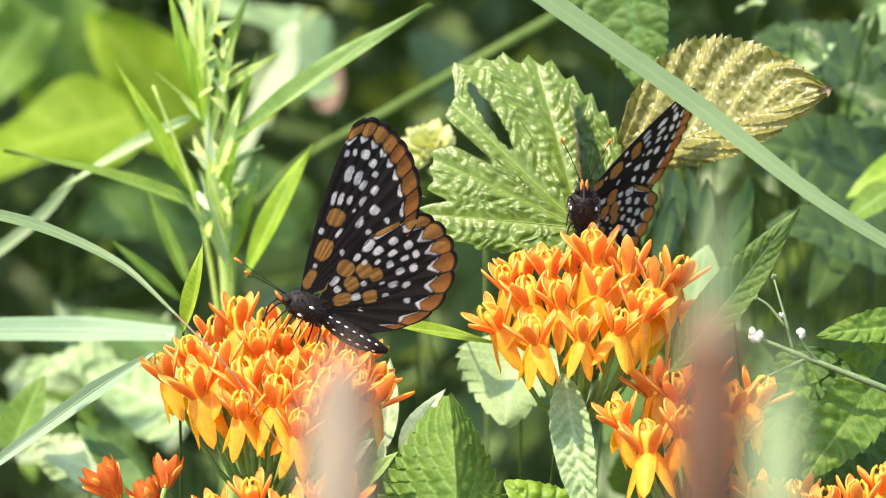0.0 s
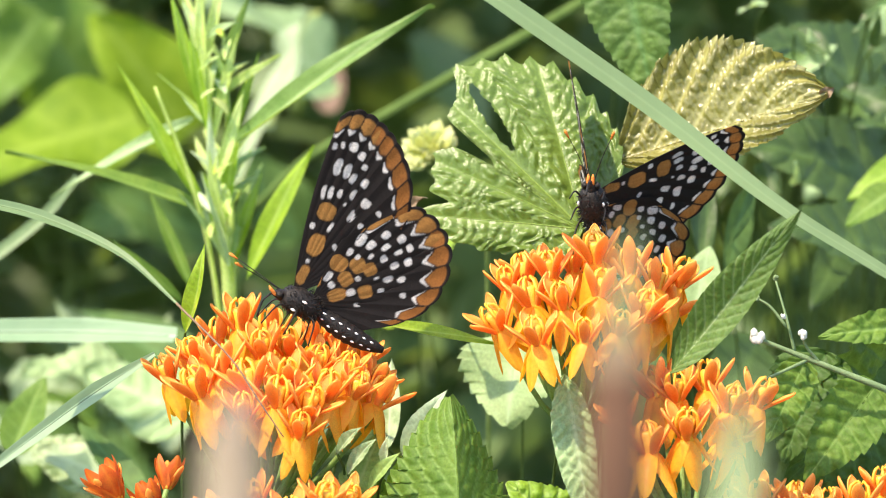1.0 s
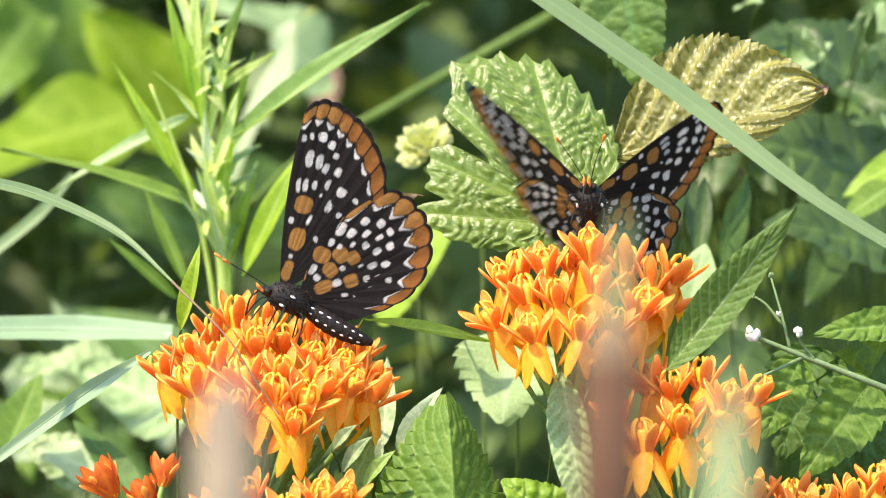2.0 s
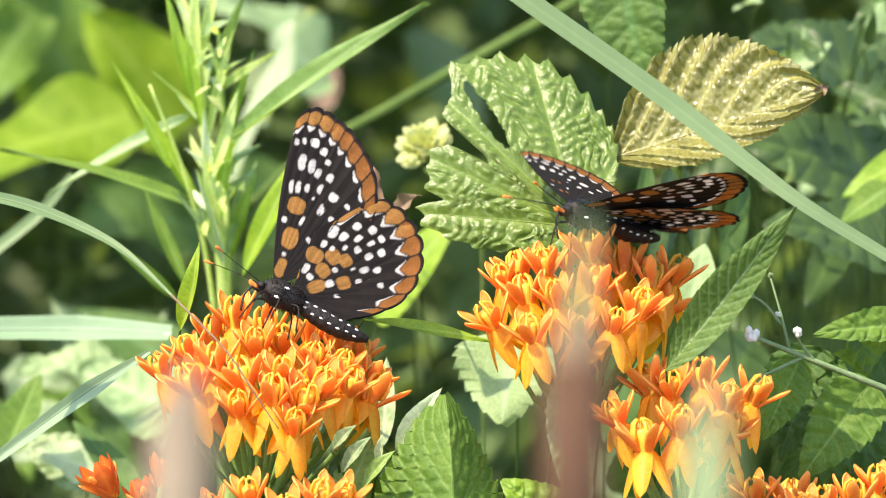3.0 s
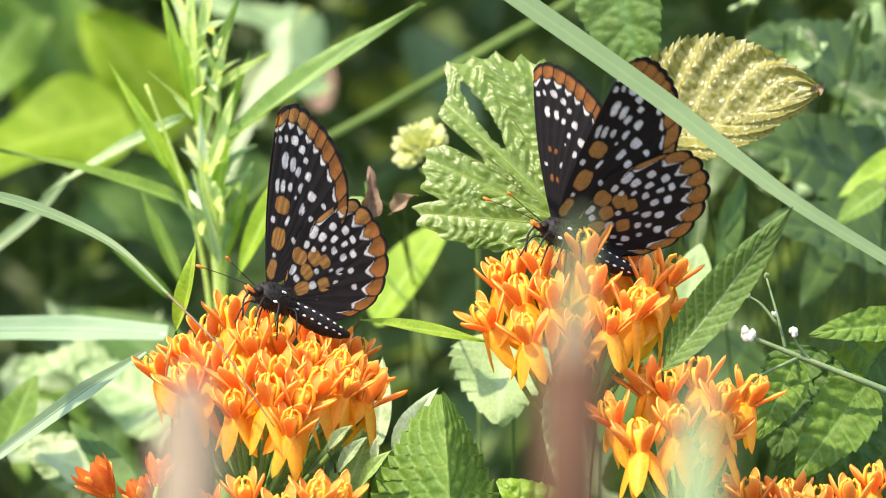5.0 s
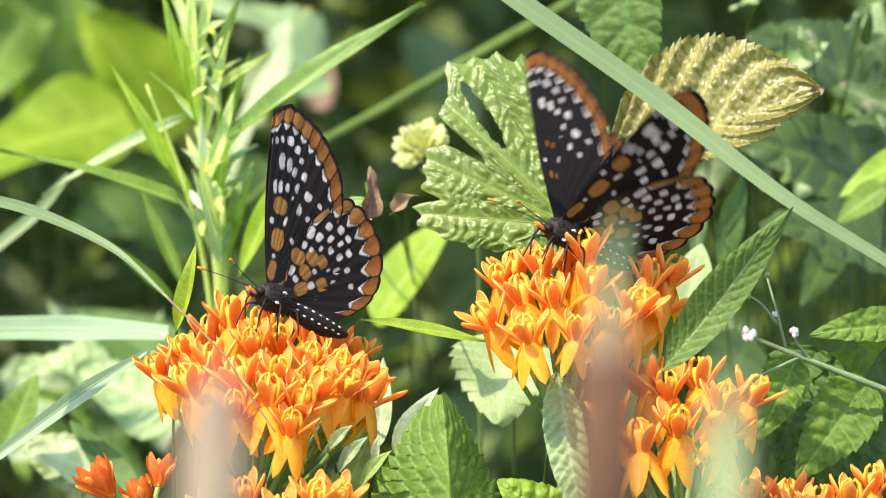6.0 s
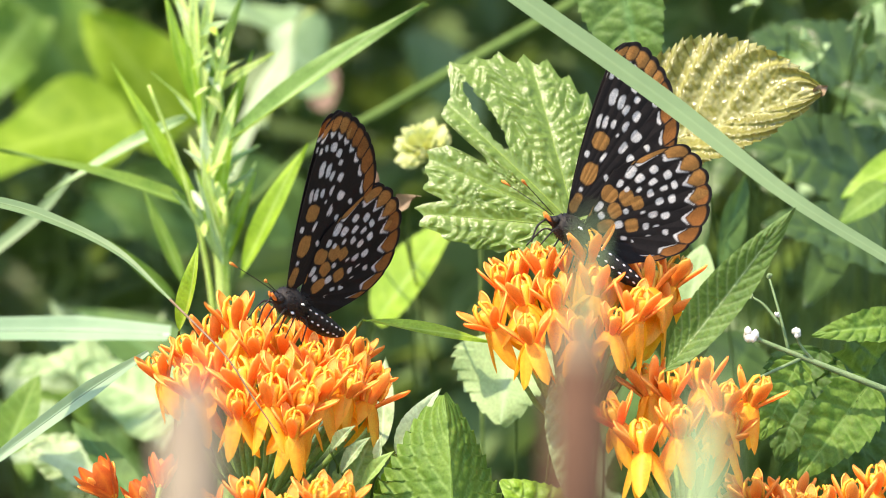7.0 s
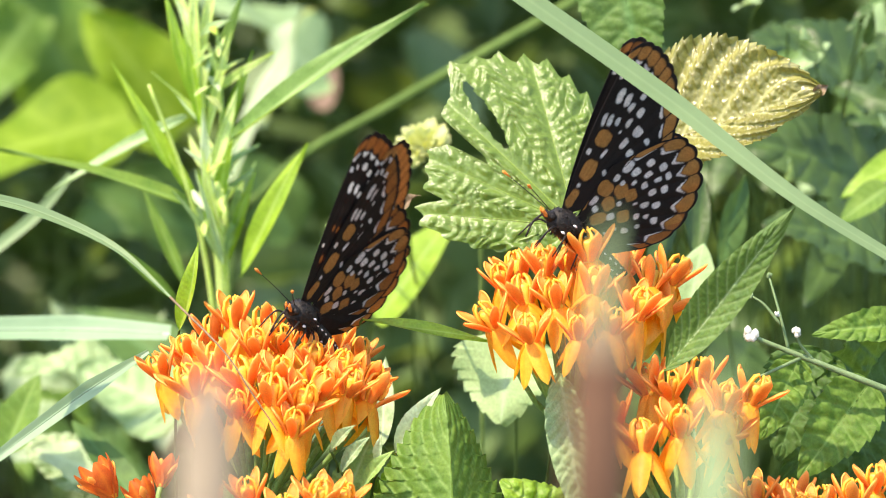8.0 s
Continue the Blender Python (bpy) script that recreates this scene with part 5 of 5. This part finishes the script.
FLAPPER_WAY = [
    (0.0, 1024, 364, 6, 91, 50, -3, 55, 85, -7, -17),
    (0.1, 1033, 363, 6, 83, 53, -5, 60, 89, -7, -36),
    (0.2, 1035, 358, 6, 78, 49, -2, 36, 67, -11, -36),
    (0.3, 1037, 347, 6, 77, 50, 2, 13, 44, -16, -36),
    (0.4, 1039, 349, 6, 86, 43, 5, -11, -31, -10, 14),
    (0.5, 1038, 347, 6, 82, 42, 9, -12, -32, -16, 16),
    (0.6, 1035, 341, 6, 90, 35, 6, -5, -31, -15, 16),
    (0.7, 1039, 341, 6, 79, 44, -3, 49, 82, -8, 9),
    (0.8, 1039, 351, 6, 78, 49, -5, 60, 82, -18, 9),
    (0.9, 1036, 357, 6, 80, 54, -4, 49, 78, -19, 2),
    (1.0, 1038, 357, 6, 83, 56, -4, 47, 74, -15, 2),
    (1.1, 1043, 357, 6, 86, 58, -2, 44, 74, -15, 2),
    (1.2, 1041, 360, 6, 90, 58, -2, 41, 75, -15, 0),
    (1.3, 1046, 363, 6, 92, 61, 1, 38, 80, -20, -8),
    (1.4, 1049, 358, 6, 103, 55, 11, 4, -33, -11, 16),
    (1.5, 1049, 356, 6, 92, 54, 8, 0, -31, -14, 11),
    (1.6, 1039, 352, 6, 88, 57, 7, -4, -31, -9, 8),
    (1.7, 1040, 355, 6, 87, 60, 6, 3, -30, -15, 6),
    (2.1, 1046, 363, 4, 70, 43, 1, 62, 55, -19, -2),
    (2.5, 1052, 371, -4, 51, 25, -3, 1, 6, -22, -7),
    (2.8, 1058, 375, -4, 34, 9, -7, 17, 51, -29, -13),
    (2.9, 1041, 374, -4, 29, 2, 4, -6, 33, -17, -25),
    (3.0, 1032, 373, -4, 36, 11, 16, -4, 38, -22, -29),
    (3.1, 1023, 375, -4, 39, 22, 7, 18, 50, -7, -22),
    (3.2, 1024, 383, -4, 37, 31, -2, 51, 60, 9, -9),
    (3.3, 1026, 389, -4, 33, 26, 0, 34, 58, -4, -16),
    (3.4, 1030, 394, -4, 27, 16, 2, 26, 45, -19, -25),
    (3.5, 1033, 399, -4, 34, -7, 3, 8, 51, -31, -22),
    (3.6, 1024, 404, -4, 30, 2, -1, 23, 41, -36, -23),
    (3.7, 1008, 400, -4, 25, -3, -8, 17, 45, -31, -24),
    (3.8, 1011, 400, -4, 23, 2, -7, 37, 43, -29, -22),
    (3.9, 1008, 397, -4, 24, 3, -8, 40, 59, -21, -13),
    (4.0, 1007, 390, -4, 21, 3, -7, 41, 50, -22, -16),
    (4.1, 992, 385, -4, 24, 3, -8, 26, 41, -29, -23),
    (4.2, 984, 385, -4, 25, 5, -8, 22, 41, -28, -24),
    (4.3, 995, 388, -4, 22, 10, -4, 41, 61, -14, -15),
    (4.4, 1003, 401, -4, 14, 14, 2, 88, 87, 2, 15),
    (4.5, 1001, 405, -4, 14, 21, 12, 89, 88, 4, 8),
    (4.6, 1008, 405, -4, 8, 24, 10, 89, 88, 2, 7),
    (4.7, 999, 408, -4, 21, 24, 6, 89, 89, 5, 11),
    (5.1, 1003, 408, -4, 27, 20, 6, 51, 62, -10, -7),
    (5.5, 1000, 409, -4, 34, 17, 1, 89, 88, -7, 5),
    (5.8, 1007, 397, -4, 42, 10, -6, 34, 51, -18, -14),
    (5.9, 1007, 403, -4, 41, 15, -4, 37, 45, -23, -11),
    (6.0, 1006, 407, -4, 35, 17, -3, 52, 64, -18, -3),
    (6.1, 1020, 419, -4, 15, 24, 2, 89, 89, -16, 4),
    (6.2, 1022, 420, -4, 12, 26, -2, 89, 89, -13, 8),
    (6.3, 1008, 419, -4, 7, 24, -2, 75, 68, -1, 15),
    (6.4, 998, 407, -4, 23, 16, -4, 73, 66, -3, 15),
    (6.5, 990, 398, -4, 37, 10, -5, 69, 58, -6, 3),
    (6.6, 1006, 395, -4, 33, 14, -5, 71, 64, -7, 6),
    (6.7, 1014, 407, -4, 26, 22, -6, 77, 67, 1, 0),
    (6.8, 1020, 412, -4, 27, 26, -8, 89, 88, 9, 15),
    (6.9, 1020, 410, -4, 26, 30, -2, 89, 88, 4, 4),
    (7.0, 1018, 404, -4, 23, 31, 0, 89, 88, -2, -2),
    (7.1, 1019, 400, -4, 24, 32, 1, 88, 88, -3, -3),
    (7.2, 1018, 398, -4, 22, 33, 2, 88, 88, -4, -4),
    (7.3, 1013, 401, -4, 22, 32, 5, 89, 88, -2, -2),
    (7.4, 1009, 403, -4, 23, 31, 4, 88, 88, -2, -2),
    (7.5, 1006, 406, -4, 27, 30, 2, 88, 88, 0, 0),
    (7.6, 1006, 406, -4, 31, 32, -3, 87, 88, 1, 1),
    (7.7, 1006, 409, -4, 33, 33, -8, 87, 88, 3, 3),
    (7.8, 1004, 407, -4, 34, 33, -12, 86, 88, 4, 4),
    (7.9, 1002, 403, -4, 37, 31, -16, 86, 88, 4, 4),
    (8.0, 1006, 394, -4, 40, 28, -19, 86, 88, 0, 0),]
LONG_BLADE_WAY = [(0.0, 38, 0), (1.0, -30, 12), (1.5, 60, -20), (2.2, 20, 0), (3.5, 0, 0), (4.5, 0, 0), (6.5, -10, 0), (7.0, 0, 0), (8.0, 8, 0)]
THIN_BLADE_WAY = [(0.0, 0, 35), (1.0, 0, 15), (1.5, 0, -25), (3.5, 0, 10), (4.5, 0, 0), (6.5, 0, 12), (8.0, 0, 8)]
STEM_ONE_WAY = [(0.0, 270, -40), (0.1, 140, -30), (0.2, 102, -20), (0.3, 109, -10), (0.4, 166, 0), (0.5, 140, 10), (0.6, 106, 14), (0.7, 139, 18), (0.8, 119, 22), (0.9, 15, 26), (1.0, 80, 30), (1.1, 215, 24), (1.2, 263, 18), (1.3, 270, 12), (1.4, 200, 6), (1.5, 135, 0), (1.6, 89, 0), (1.7, 90, 0), (2.2, 60, 0), (2.8, 9, 0), (2.9, -25, 0), (3.0, -5, 0), (3.5, -10, 0), (4.0, 0, 0), (4.5, 15, 0), (5.2, 15, 0), (5.8, 5, 0), (5.9, 45, 0), (6.0, 60, 0), (6.1, 92, 0), (6.2, 29, 0), (6.3, 12, 0), (6.4, 22, 0), (6.5, 20, 0), (6.6, 5, 0), (6.7, 5, 0), (6.8, 3, 0), (6.9, 20, 0), (7.0, 15, 0), (7.1, 20, 0), (7.2, 22, 0), (7.3, 32, 0), (7.4, 35, 0), (7.5, 20, 0), (7.6, 30, 0), (7.7, 29, 0), (7.8, 30, 0), (7.9, 38, 0), (8.0, 45, 0)]
STEM_TWO_WAY = [(0.0, 240, -30), (0.1, 138, -22), (0.2, 51, -14), (0.3, 101, -6), (0.4, 175, 2), (0.5, 120, 10), (0.6, 94, 12), (0.7, 138, 14), (0.8, 94, 16), (0.9, 17, 18), (1.0, 76, 20), (1.1, 215, 14), (1.2, 238, 8), (1.3, 235, 2), (1.4, 201, -4), (1.5, 135, -10), (1.6, 77, -9), (1.7, 81, -7), (2.2, 60, 0), (2.8, 10, 0), (2.9, -18, 0), (3.0, 10, 0), (3.5, -20, 0), (4.0, -5, 0), (4.5, 0, 0), (5.2, 10, 0), (5.8, 4, 0), (5.9, 44, 0), (6.0, 70, 0), (6.1, 91, 0), (6.2, 32, 0), (6.3, 17, 0), (6.4, 22, 0), (6.5, 10, 0), (6.6, 7, 0), (6.7, 4, 0), (6.8, 0, 0), (6.9, 22, 0), (7.0, 20, 0), (7.1, 14, 0), (7.2, 20, 0), (7.3, 44, 0), (7.4, 50, 0), (7.5, 46, 0), (7.6, 50, 0), (7.7, 48, 0), (7.8, 58, 0), (7.9, 46, 0), (8.0, 55, 0)]
STEM_THREE_WAY = [(0.0, 130, -40), (0.1, 93, -30), (0.2, 41, -20), (0.3, 71, -10), (0.4, 115, 0), (0.5, 82, 10), (0.6, 66, 12), (0.7, 93, 14), (0.8, 66, 16), (0.9, 20, 18), (1.0, 56, 20), (1.1, 139, 14), (1.2, 153, 8), (1.3, 151, 2), (1.4, 131, -4), (1.5, 60, -10), (1.6, 56, -9), (1.7, 59, -7), (2.2, 30, 0), (3.0, 10, 0), (3.5, 0, 0), (4.0, 0, 0), (4.5, 0, 0), (5.2, 0, 0), (5.8, 2, 0), (5.9, 26, 0), (6.0, 50, 0), (6.1, 55, 0), (6.2, 19, 0), (6.3, 10, 0), (6.4, 13, 0), (6.5, 10, 0), (6.6, 4, 0), (6.7, 2, 0), (6.8, 0, 0), (6.9, 13, 0), (7.0, 5, 0), (7.1, 8, 0), (7.2, 12, 0), (7.3, 26, 0), (7.4, 30, 0), (7.5, 10, 0), (7.6, 30, 0), (7.7, 29, 0), (7.8, 35, 0), (7.9, 28, 0), (8.0, 25, 0)]


def fly(body, wings, way):
    walk(body, [(row[0], Matrix.Translation(spot(*row[1:4])) @ VIEW @ pose(0, 0, 0, row[6], -row[5], row[4])) for row in way])
    for side, col, sgn in (("left", 7, 1), ("right", 8, -1)):
        for w, extra in (("fore", 0.0), ("hind", -3.5)):
            walk(wings[w, side], [(row[0], pose(0, 0, 0, sgn * (row[col] - 1.2 * (extra < 0) + extra * (1 - min(1.0, max(0, row[col]) / 85)))) @ pose(0, 0, 0, 0, 0, -sgn * row[col + 2])) for row in way])


def sway(thing, way, d):
    home = thing.location.copy()
    k = (REACH + d / 1000) / REACH * UNIT
    walk(thing, [(t, Matrix.Translation(home + RIGHT * (x * k) - UP * (y * k))) for t, x, y in way])


def motions():
    fly(FEEDER, FEEDER_WINGS, FEEDER_WAY)
    fly(FLAPPER, FLAPPER_WINGS, FLAPPER_WAY)
    sway(LONG_BLADE, LONG_BLADE_WAY, -22)
    sway(THIN_BLADE, THIN_BLADE_WAY, -18)
    sway(STEM_ONE, STEM_ONE_WAY, -500)
    sway(STEM_TWO, STEM_TWO_WAY, -500)
    sway(STEM_THREE, STEM_THREE_WAY, -540)


motions()
